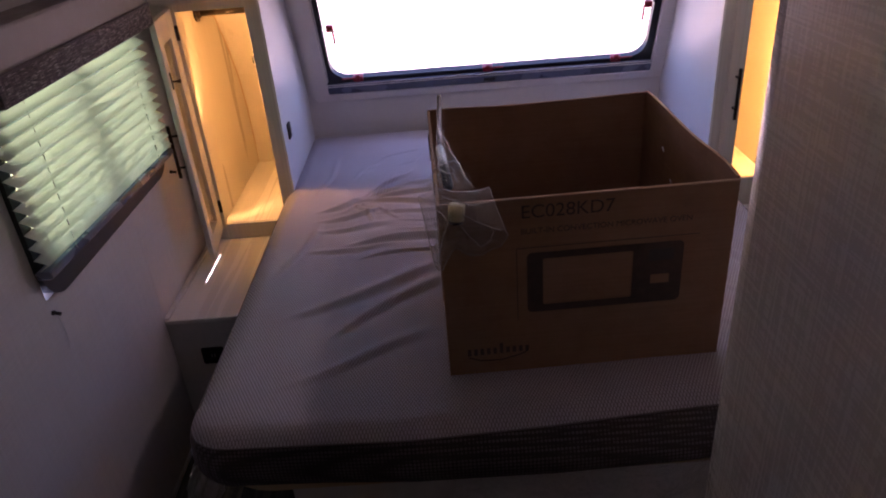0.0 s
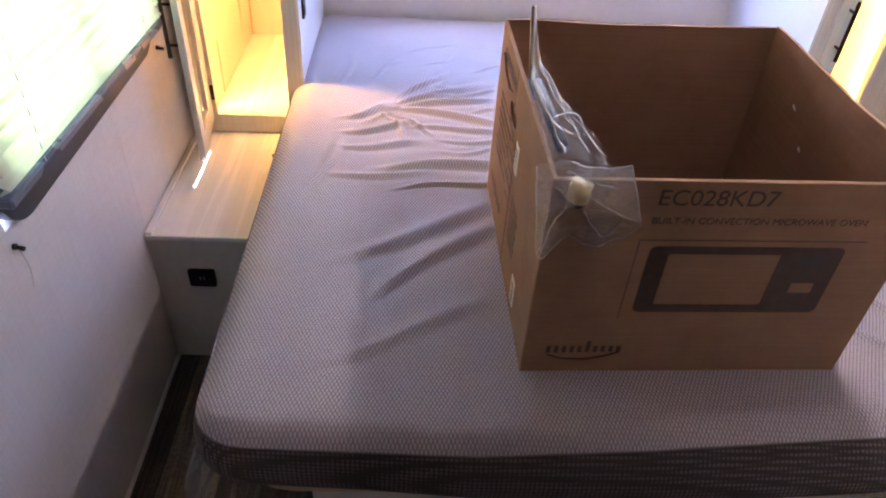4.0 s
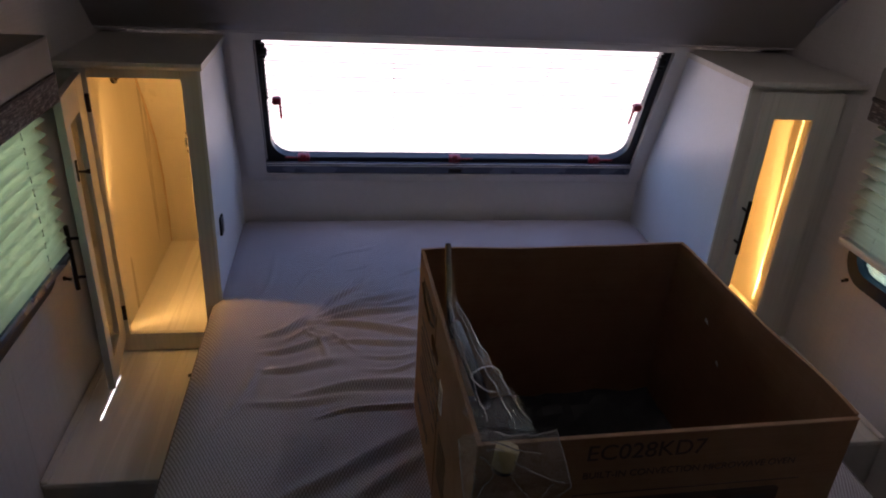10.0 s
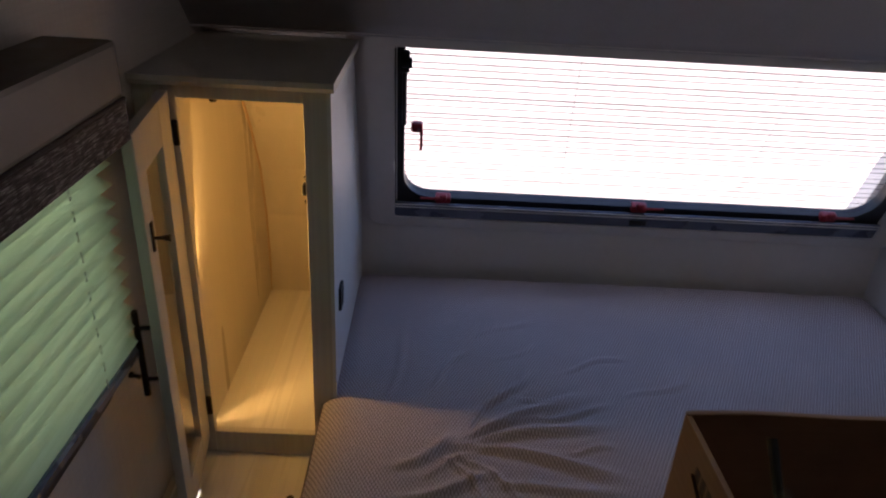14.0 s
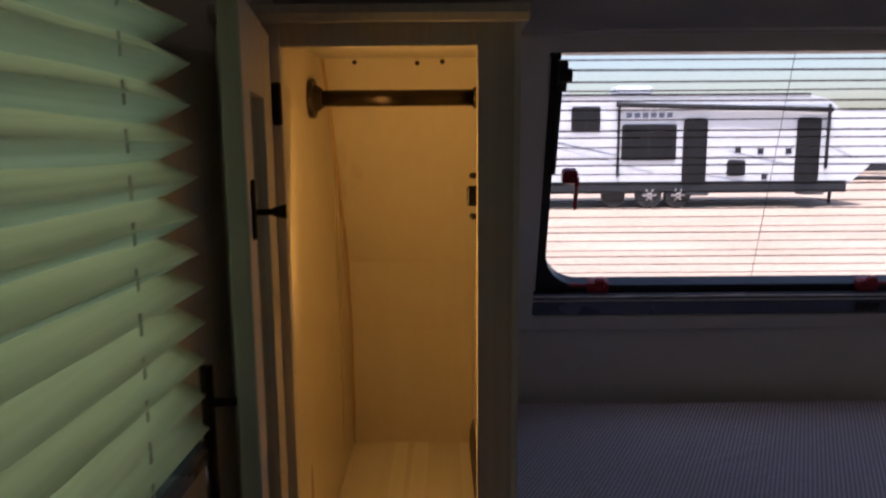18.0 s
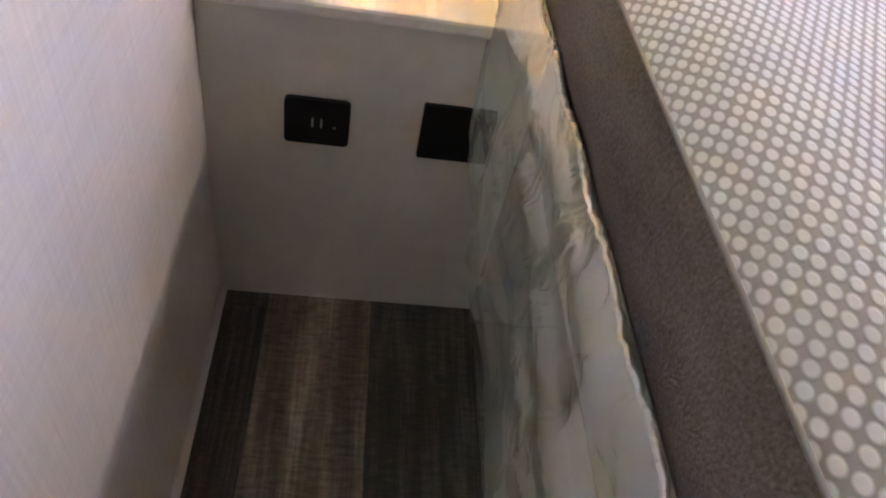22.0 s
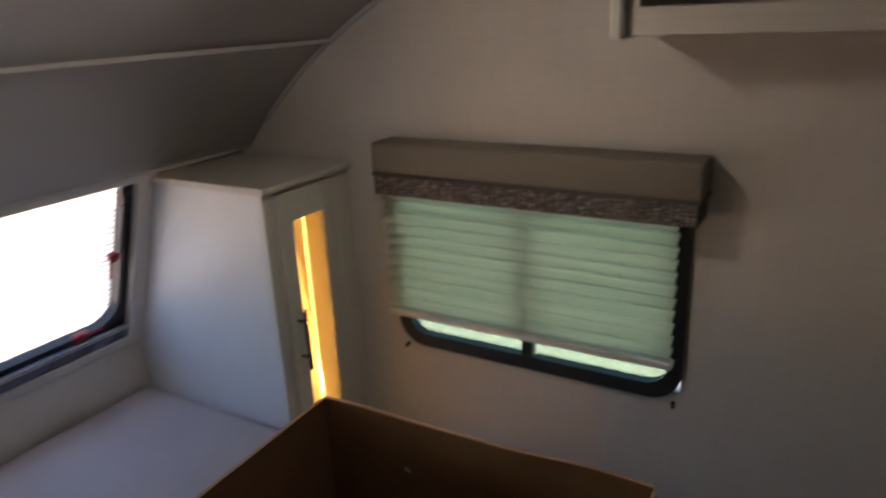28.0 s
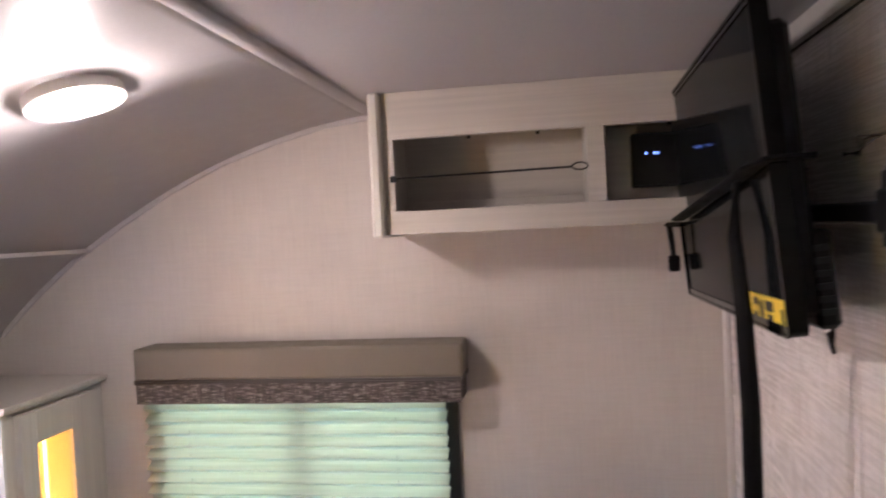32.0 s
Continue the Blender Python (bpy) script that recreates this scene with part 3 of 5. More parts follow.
tagged(part("trim", cuboid(-XW, -XW + 0.0005, 2.134, 2.142, 0.02, 0.84), M_WALL), "thin joint strip on the vinyl side wall", "trim", kind="structure")
for x in (0.27, 0.39):
    tagged(part("trim", cuboid(x, x + 0.008, YT, YT + 0.002, 0.02, 1.60, 0.0005), M_TVWALL), "narrow batten on the partition wall", "trim", kind="structure")

# front window
yh, zh, yf, zf = WIN
tilt = math.atan2(yf - yh, zh - zf)
slope = math.hypot(yf - yh, zh - zf)
W1 = thing("window_1", (0.02, yf, zf), "wide tilted front window with a black frame and red latches", "window", kind="structure")
W1.rotation_euler = (tilt, 0, 0)
bpy.context.view_layer.update()
HW = slope


def in_window(name, bm, mat, label="", smooth=False, parent=None):
    """A mesh in the window's own plane: x across, y outwards, z up the slope."""
    return part(name, bm, mat, parent or W1, label, smooth)


def oc(x, r, lo, hi, seg=8):
    return rounded(-x, x, lo, hi, r, seg)


in_window("window_surround", ring(rounded(-0.765, 0.762, -0.02, HW + 0.02, 0.03, 8), rounded(-0.696, 0.700, 0.012, HW - 0.034, 0.008, 8), 'y', -0.022, 0.0), M_TRIM, "off-white moulded surround")
in_window("window_frame", ring(oc(0.718, 0.06, 0.0, HW + 0.06), oc(0.672, 0.075, 0.075, HW + 0.045), 'y', 0.002, 0.035), M_RUBBER, "black rounded frame")
rail = in_window("window_rail", cuboid(-0.708, 0.712, -0.016, -0.006, 0.006, 0.063, 0.003), M_BLUEGREY, "dark satin lower rail")
for z in (0.048, 0.0575):
    in_window("rail_strip", cuboid(-0.706, 0.710, -0.0185, -0.016, z, z + 0.0035, 0.0005), M_WHITE, "bright line", parent=rail)
for x in (-0.693, 0.705):
    in_window("rail_strip", cuboid(x, x + 0.003, -0.006, 0.004, 0.066, HW - 0.05, 0.0005), M_WHITE, "bright line", parent=rail)
in_window("rail_catch", cuboid(-0.02, 0.03, -0.02, -0.014, 0.02, 0.038, 0.002), M_BLACK, parent=rail)
pane = in_window("pane", cuboid(-0.69, 0.69, 0.016, 0.020, 0.07, HW - 0.03), M_PANE, "clear acrylic pane")
pane.visible_shadow = False


def latch(x, side):
    bm = cuboid(x - 0.022, x + 0.022, -0.012, 0.012, 0.064, 0.088, 0.006, seg=2)
    cuboid(x - 0.011, x + 0.011, -0.02, -0.005, 0.076, 0.100, 0.004, bm=bm)
    l = in_window("latch", bm, M_RED, "red plastic window latch")
    in_window("lever", cuboid(x, x + side * 0.066, -0.022, -0.014, 0.084, 0.092, 0.003), M_RED, parent=l)


latch(-0.560, -1)
latch(-0.002, 1)
latch(0.545, 1)


def strut(sx):
    x = sx * 0.672
    s = in_window("stay", rod((x, -0.004, HW - 0.085), (x * 1.0, 0.0, HW - 0.27), 0.006, 8), M_BLACK, "black window stay")
    bm = rod((x - sx * 0.018, -0.012, HW - 0.08), (x + sx * 0.006, -0.012, HW - 0.08), 0.013, 12)
    cuboid(x - 0.012, x + 0.012, -0.012, 0.004, HW - 0.11, HW - 0.055, 0.003, bm=bm)
    in_window("knob", bm, M_BLACK, "black clamp knob", parent=s)
    bm = cuboid(x - sx * 0.03 - 0.012, x - sx * 0.03 + 0.018, -0.012, 0.012, HW - 0.29, HW - 0.262, 0.005)
    cuboid(x - sx * 0.045 - 0.004, x - sx * 0.045 + 0.004, -0.02, -0.012, HW - 0.34, HW - 0.27, 0.003, bm=bm)
    in_window("latch", bm, M_RED, "red side latch", parent=s)


strut(-1)
strut(1)
scr = in_window("screen", rod((-0.23, 0.03, 0.08), (-0.25, 0.03, HW - 0.05), 0.0008, 4), M_FOLD, "see-through pleated fly screen")
in_window("cord", rod((0.27, 0.03, 0.08), (0.30, 0.03, HW - 0.05), 0.0008, 4), M_FOLD, parent=scr)
z = 0.088
k = 0
while z < HW - 0.045:
    wob = 0.002 * math.sin(k * 1.7)
    in_window("fold", rod((-0.672, 0.03, z + wob), (0.672, 0.03, z - wob * 0.6), (0.0016 if z > HW * 0.42 else 0.0010) + 0.0003 * (k % 3), 4), M_FOLD, parent=scr)
    z += 0.0185 + 0.003 * math.sin(k * 2.3)
    k += 1


# side windows
def side_window(name, sx, y0, y1, z0, z1, glass, foot=0.04):
    x = sx * XW
    w = thing(name, (x, (y0 + y1) / 2, z0), "sliding side window with green-tinted glass and black rounded frame", "window", kind="structure")
    lo, hi = sorted((x - sx * 0.012, x + sx * 0.02))
    under("window_frame", ring(rounded(y0, y1, z0, z1, 0.085, 8), rounded(y0 + 0.035, y1 - 0.035, z0 + foot, z1 - 0.035, 0.06, 8), 'x', lo, hi), M_RUBBER, w)
    ym = (y0 + y1) / 2
    if sx < 0:
        under("sash_rail", cuboid(lo + 0.002, hi + 0.0006, y0 + 0.02, 2.19, z0 + foot - 0.004, z0 + 0.079), M_RUBBER, w)
    under("mullion", cuboid(lo + 0.004, hi - 0.004, ym - 0.016, ym + 0.016, z0 + 0.03, z1 - 0.03), M_RUBBER, w)
    for a, b in ((y0 + 0.03, ym - 0.01), (ym + 0.01, y1 - 0.03)):
        p = under("pane", cuboid(x + sx * 0.008, x + sx * 0.012, a, b, z0 + 0.035, z1 - 0.03), glass, w)
        p.visible_shadow = False
    return w


side_window("window_2", -1, 1.615, 2.455, 0.866, 1.405, M_TINT, 0.046)
side_window("window_3", 1, 1.64, 2.48, 0.82, 1.405, M_TINT_DARK)


# ---- shades and valances ----
def pleated_shade(sx, y0, y1, z0, z1, label, dip=0.0):
    x = sx * (XW - 0.030)
    s = thing("pleated_shade", (x, (y0 + y1) / 2, z0), label, "window shade", "pleated shades")
    bm = bmesh.new()
    count = 15
    prev = None
    step = (z1 - z0 - 0.018) / count
    for i in range(count * 2 + 1):
        z = z1 - i * step / 2
        out = 0.021 if i % 2 else -0.009
        row = []
        for j in range(13):
            y = y0 + (y1 - y0) * j / 12
            sag = 0.0015 * math.sin(j * 1.1 + i * 0.9)
            row.append(bm.verts.new((x - sx * (out + sag), y, z + sag - dip * (1 - j / 12) * i / (count * 2))))
        if prev:
            for j in range(12):
                bm.faces.new((prev[j], prev[j + 1], row[j + 1], row[j]))
        prev = row
    under("cloth", bm, M_PLEAT, s, "translucent accordion-pleated cloth")
    a, b = sorted((x - sx * 0.020, x + sx * 0.017))
    rb = cuboid(a, b, y0 - 0.004, y1 + 0.004, z0, z0 + 0.02, 0.004)
    for vv in rb.verts:
        vv.co.z -= dip * (y1 - vv.co.y) / (y1 - y0)
    under("bottom_rail", rb, M_BLUEGREY if sx < 0 else M_TRIM, s)
    for y in (y0 + 0.13, y1 - 0.13):
        for i in range(count):
            z = z1 - (i + 0.5) * step
            under("cord", rod((x - sx * 0.019, y, z + step * 0.30), (x - sx * 0.019, y + 0.001, z - step * 0.22), 0.0011, 5), M_SHADE, s)
    return s


pleated_shade(-1, 1.60, 2.445, 0.922, 1.43, "pale pleated shade drawn down over the window beside the open wardrobe", -0.022)
pleated_shade(1, 1.665, 2.49, 0.925, 1.43, "pale pleated shade stopping short of the window's foot")


def valance(sx, y0, y1, up):
    x1, x0 = sx * XW, sx * (XW - 0.105)
    v = thing("valance", (x1, (y0 + y1) / 2, 1.375), "taupe padded window valance with dark piping and tweed skirt", "valance", "window valances")
    a, b = sorted((x0, x1))
    bm = bmesh.new()
    cuboid(a, b, y0, y1, 1.372 + up, 1.455 + up, 0.008, bm=bm, seg=2)
    under("box", bm, M_VALANCE, v, "padded taupe top")
    f0, f1 = sorted((x0 - sx * 0.002, x0 + sx * 0.006))
    for z in (1.366 + up, 1.3715 + up):
        bm = tube([(x1, y0 + 0.002, z), (x0, y0 + 0.002, z), (x0, y1 - 0.002, z), (x1, y1 - 0.002, z)], 0.0032, 6)
        under("piping", bm, M_PIPING, v)
    bm = bmesh.new()
    cuboid(f0 + 0.001, f1 + 0.001, y0 + 0.006, y1 - 0.006, 1.312 + up, 1.368 + up, bm=bm)
    for y in (y0 + 0.006, y1 - 0.014):
        cuboid(a + 0.006, b, y, y + 0.008, 1.312 + up, 1.368 + up, bm=bm)
    under("skirt", bm, M_TWEED, v, "grey tweed strip")
    return v


valance(-1, 1.56, 2.41, 0.028)
valance(1, 1.61, 2.475, 0.0)


def wall_hook(sx, y, z):
    x = sx * XW
    h = thing("shade_hook", (x, y, z), "small bronze hold-down hook screwed to the wall", "hook", "shade hooks")
    under("base", rod((x, y, z), (x - sx * 0.006, y, z), 0.006, 10), M_BRONZE, h)
    under("pin", rod((x - sx * 0.005, y, z), (x - sx * 0.020, y - 0.004, z - 0.001), 0.0035, 8, r2=0.005), M_BRONZE, h)


for y, z, sx in ((1.625, 0.842, -1), (2.487, 0.842, -1), (1.66, 0.812, 1), (2.46, 0.812, 1)):
    wall_hook(sx, y, z)
bm = tube([(-XW + 0.006, 1.628, 0.84), (-XW + 0.008, 1.635, 0.79), (-XW + 0.004, 1.63, 0.74)], 0.0011, 5)
tagged(part("loose_string", bm, M_SHADE), "thin loose string hanging from the wall hook", "string")


# ---- wardrobes and nightstands ----
# inside of the wardrobes' backs, following the nose, as (y, z)
LINING = [(3.345, 0.50), (3.350, 0.62), (3.340, 0.80), (3.305, 0.96), (3.235, 1.10), (3.145, 1.24), (3.050, 1.365)]


def wardrobe(sx, yw, opened):
    """Narrow corner wardrobe; sx is its side, yw its face."""
    def X(v):
        return sx * v
    yb, z0, zo0, zo1, zt = 3.262, 0.475, 0.537, 1.327, 1.366
    xi, xo = 0.772, XW                # inner side towards the bed, outer wall
    o0, o1 = 0.820, 1.053             # the opening
    label = "white-washed corner wardrobe standing open with warm light inside" if opened else "white-washed corner wardrobe, door shut, warm light behind its panel"
    w = thing("wardrobe", (X(0.94), yw, z0), label, "wardrobe", "corner wardrobes")

    def bx(a, b, y0, y1, c, d, bev=0.0):
        lo, hi = sorted((X(a), X(b)))
        return cuboid(lo, hi, y0, y1, c, d, bev)
    # side towards the bed, cut to the slope of the nose
    lo, hi = sorted((X(xi), X(xi + 0.016)))
    side = [(yw + 0.018, z0), (3.50, z0), (3.44, 0.85), (3.085, 1.36), (yw + 0.018, 1.36)]
    under("side_panel", prism(side, 'x', lo, hi), M_PANEL, w, "smooth white side panel")
    lo, hi = sorted((X(xi - 0.004), X(xi + 0.004)))
    under("edge_strip", prism([(yw - 0.001, z0 + 0.06), (yw + 0.012, z0 + 0.06), (yw + 0.012, 1.36), (yw - 0.001, 1.36)], 'x', lo, hi), M_WHITE, w)
    # lining
    lo, hi = sorted((X(xi + 0.016), X(xo)))
    inner = LINING
    under("lining_back", prism(inner + [(y - 0.008, z) for y, z in inner[::-1]], 'x', lo, hi), M_INNER, w, "pale lining following the nose")
    # the open wardrobe's side stops short of its stile and leaves a pocket for the strip light
    under("lining_side", bx(o1 + 0.012, xo - 0.001, yw + (0.045 if opened else 0.0185), 3.50, z0 + 0.05, 1.36), M_INNER, w)
    lo, hi = sorted((X(xi + 0.0165), X(xi + 0.021)))
    under("lining_inner", prism([(yw + 0.0185, z0 + 0.055), (3.345, z0 + 0.055), (3.335, 0.80), (3.05, 1.355), (yw + 0.0185, 1.355)], 'x', lo, hi), M_INNER, w)
    under("bottom_board", bx(xi + 0.018, xo, yw + 0.0185, 3.51, z0 + 0.04, zo0 - 0.002), M_TOP, w)
    under("corner_bead", tube([(X(o1 + 0.011), y - 0.010, z) for y, z in inner], 0.004, 6), M_PLY, w)
    # face
    under("stile", bx(xi, o0, yw, yw + 0.018, z0, zt - 0.005, 0.0012), M_FRAME, w)
    under("stile", bx(o1, xo + 0.004, yw, yw + 0.018, z0, zt - 0.005, 0.0012), M_FRAME, w)
    under("bottom_rail", bx(o0, o1, yw + 0.0002, yw + 0.018, z0, zo0, 0.001), M_FRAME, w)
    under("top_rail", bx(o0, o1, yw + 0.0002, yw + 0.018, zo1, zt - 0.005, 0.001), M_FRAME, w)
    lo, hi = sorted((X(xi - 0.012), X(xo)))
    cor = [(yw - 0.016, zt - 0.012), (yw - 0.020, zt - 0.004), (yw - 0.020, zt + 0.006), (3.09, zt + 0.006), (3.09, zt - 0.012)]
    under("cornice", prism(cor, 'x', lo, hi), M_FRAME, w, "overhanging top board")
    # strip light behind the hinge stile
    sa, sy = (o1 + 0.014, yw + 0.0185) if opened else (o1 + 0.0095, yw + 0.13)
    tape = under("strip_light", bx(sa, sa + 0.0025, sy, sy + 0.009, zo0 + 0.02, zo1 - 0.01), M_TAPE, w, "glowing warm strip")
    for k in range(44):
        zc = zo0 + 0.03 + 0.017 * k
        under("diode", bx(sa - 0.0015, sa, sy + 0.0025, sy + 0.0065, zc, zc + 0.005), M_LED, w, parent=tape)
    # clothes rod
    zr, yr = 1.281, yw + 0.25
    r = under("clothes_rod", rod((X(xi + 0.022), yr, zr), (X(o1 + 0.011), yr, zr), 0.0125, 16), M_BRONZE, w, "dark bronze hanging rod", True)
    for a, b in ((o1 + 0.012, o1 + 0.004), (xi + 0.021, xi + 0.029)):
        fl_ = rod((X(a), yr, zr), (X(b), yr, zr), 0.030, 20)
        rod((X(b), yr, zr), (X(b + (-0.012 if a > b else 0.012)), yr, zr), 0.022, 16, fl_, r2=0.015)
        under("flange", fl_, M_BRONZE, w, parent=r)
    for dx, dz in ((0.90, 1.338), (1.0, 1.34), (0.86, 1.34)):
        under("screw", rod((X(dx), yw + 0.30, dz), (X(dx), yw + 0.294, dz), 0.004, 8), M_BLACK, w)
    # catch on the inner stile
    bm = bx(o0 - 0.004, o0 + 0.012, yw + 0.019, yw + 0.036, 1.135, 1.160, 0.003)
    for zz in (1.122, 1.173):
        rod((X(o0 + 0.002), yw + 0.02, zz), (X(o0 + 0.005), yw + 0.026, zz), 0.004, 8, bm)
    under("catch", bm, M_BLACK, w)
    # door, built shut and swung about its hinge
    d = new("door")
    d.parent = w
    d.location = Vector((X(o1 + 0.012), yw - 0.001, zo0 - 0.012)) - w.location
    dw, dh, th = o1 - o0 + 0.026, zo1 - zo0 + 0.026, 0.018

    def dpart(name, bm, mat, label=""):
        return part(name, bm, mat, d, label)

    def db(a, b, y0, y1, c, e, bev=0.0):
        lo_, hi_ = sorted((-sx * a, -sx * b))
        return cuboid(lo_, hi_, y0, y1, c, e, bev)
    dpart("stile", db(0.0, 0.083, -th, 0, 0, dh, 0.0012), M_FRAME)
    dpart("stile", db(dw - 0.052, dw, -th, 0, 0, dh, 0.0012), M_FRAME)
    dpart("rail", db(0.083, dw - 0.052, -th + 0.0003, -0.0003, 0, 0.07), M_FRAME)
    dpart("rail", db(0.083, dw - 0.052, -th + 0.0003, -0.0003, dh - 0.078, dh), M_FRAME)
    dpart("panel", db(0.079, dw - 0.048, -0.011, -0.007, 0.066, dh - 0.074), M_DOORGLASS, "recessed clear centre panel")
    h = rod((-sx * (dw - 0.026), -th - 0.030, 0.31), (-sx * (dw - 0.026), -th - 0.030, 0.49), 0.006, 12)
    hh = dpart("handle", h, M_BRONZE, "dark bronze bar handle")
    for zz in (0.345, 0.455):
        part("post", rod((-sx * (dw - 0.026), -th, zz), (-sx * (dw - 0.026), -th - 0.032, zz), 0.0042, 8), M_BRONZE, hh)
    st = db(dw - 0.033, dw - 0.021, 0.0, 0.004, 0.605, 0.660, 0.002)
    rod((-sx * (dw - 0.027), 0.003, 0.63), (-sx * (dw - 0.027), 0.022, 0.63), 0.003, 8, st)
    rod((-sx * (dw - 0.027), 0.018, 0.63), (-sx * (dw - 0.027), 0.030, 0.63), 0.004, 8, st, r2=0.007)
    dpart("strike", st, M_BRONZE, "small bronze catch strike")
    for zz in (0.065, dh - 0.105):
        dpart("hinge", db(-0.010, 0.006, 0.0005, 0.012, zz, zz + 0.05, 0.002), M_BRONZE)
    d.rotation_euler = (0, 0, radians(sx * (82 if opened else 0)))
    return w


M_DOORGLASS = clear("wardrobe door pane", (0.93, 0.92, 0.88), 0.05, 0.06)
wardrobe(-1, 2.68, True)
wardrobe(1, 2.645, False)


def outlet_plate(th, x, y, z, w, h, round_r, slots):
    """Black socket on a face that looks towards -y."""
    o = under("socket", prism(rounded(x - w / 2, x + w / 2, z - h / 2, z + h / 2, round_r, 4), 'y', y - 0.006, y), M_BLACK, th, "black power socket")
    if slots:
        for dx in (-0.005, 0.005):
            under("slot", cuboid(x + dx - 0.001, x + dx + 0.001, y - 0.0068, y - 0.0058, z - 0.006, z + 0.006), M_TRIM, th, parent=o)
        under("slot", rod((x + 0.02, y - 0.0058, z - 0.004), (x + 0.02, y - 0.0072, z - 0.004), 0.002, 8), M_STEEL, th, parent=o)
    return o


def nightstand(sx):
    x0, x1 = sorted((sx * XW, sx * 0.76))
    y0, y1 = 2.131, 2.66 if sx > 0 else 2.698
    s = thing("nightstand", (sx * 0.95, y0, 0), "built-in white-washed nightstand between wall and bed", "nightstand", "nightstands")
    under("top", cuboid(x0, x1, y0 - 0.006, y1, 0.457, 0.473, 0.004, seg=2), M_TOP, s, "white-washed wood-print top")
    under("front", cuboid(x0 + 0.001, x1 - 0.001, y0, y0 + 0.015, 0.0, 0.457), M_BASE, s, "plain off-white front board")
    under("body", cuboid(x0 + 0.002, x1 - 0.002, y0 + 0.015, 3.27, 0.0, 0.456), M_BASE, s)
    a, b = sorted((sx * XW, sx * (XW - 0.018)))
    under("scribe", cuboid(a, b, y0 - 0.004, y1, 0.4735, 0.482, 0.002), M_TOP, s)
    if sx < 0:
        outlet_plate(s, -1.003, y0, 0.325, 0.074, 0.062, 0.006, True)
        outlet_plate(s, -0.842, y0, 0.329, 0.085, 0.076, 0.003, False)
        under("cable_hole", rod((-0.856, 2.545, 0.4725), (-0.856, 2.545, 0.4745), 0.009, 14), M_BLACK, s)
    return s


nightstand(-1)
nightstand(1)
sw = thing("wall_socket", (-0.772, 2.785, 0.858), "small black socket on the wardrobe's white side", "socket")
under("plate", prism(rounded(2.763, 2.807, 0.829, 0.887, 0.004, 3), 'x', -0.7725, -0.766), M_BLACK, sw)
under("face", cuboid(-0.767, -0.764, 2.772, 2.798, 0.841, 0.875, 0.001), M_BLACK, sw)

# ---- bed ----
base = thing("bed_base", (-0.02, 2.3, 0), "white boxed bed platform with a raw plywood lid", "bed base")
under("box", cuboid(-0.61, 0.57, 1.44, 3.26, 0.0, 0.505, 0.002), M_BASE, base, "plain white board box")
lid = [(-0.765, 3.26), (-0.765, 1.52)] + [(-0.62 + 0.145 * math.cos(radians(180 + 90 * k / 6)) , 1.50 + 0.145 * math.sin(radians(180 + 90 * k / 6))) for k in range(7)] + \
      [(0.52 + 0.185 * math.cos(radians(270 + 90 * k / 8)), 1.54 + 0.185 * math.sin(radians(270 + 90 * k / 8))) for k in range(9)] + [(0.705, 3.26)]
under("lid", prism(lid, 'z', 0.505, 0.523), M_PLY, base, "raw plywood sheet")

mat_ = thing("mattress", (-0.03, 2.28, 0.523), "grey spacer-mesh mattress with rumpled cover and rounded foot", "mattress")


def bed_outline(inset=0.0):
    return [(x, y + bulge(x, y)) for x, y in bed_plan(inset)]


def bed_plan(inset):
    x0, x1, y0, y1 = -0.80 + inset, 0.780 - inset, 1.328 + inset, 3.235
    pts = [(x0, y1), (x0, 2.9), (x0, 2.4), (x0, 1.9)]
    r1, r2 = 0.10, 0.20
    pts += [(x0 + r1 - r1 * math.cos(radians(90 * k / 6)), y0 + 0.026 + r1 - r1 * math.sin(radians(90 * k / 6))) for k in range(7)]
    pts += [(-0.5, y0 + 0.018), (-0.3, y0 + 0.003), (0.0, y0), (0.25, y0 + 0.008)]
    pts += [(x1 - r2 + r2 * math.sin(radians(90 * k / 8)), y0 + 0.03 + r2 - r2 * math.cos(radians(90 * k / 8))) for k in range(9)]
    pts += [(x1, 2.0), (x1, 2.5), (x1, y1)]
    return pts


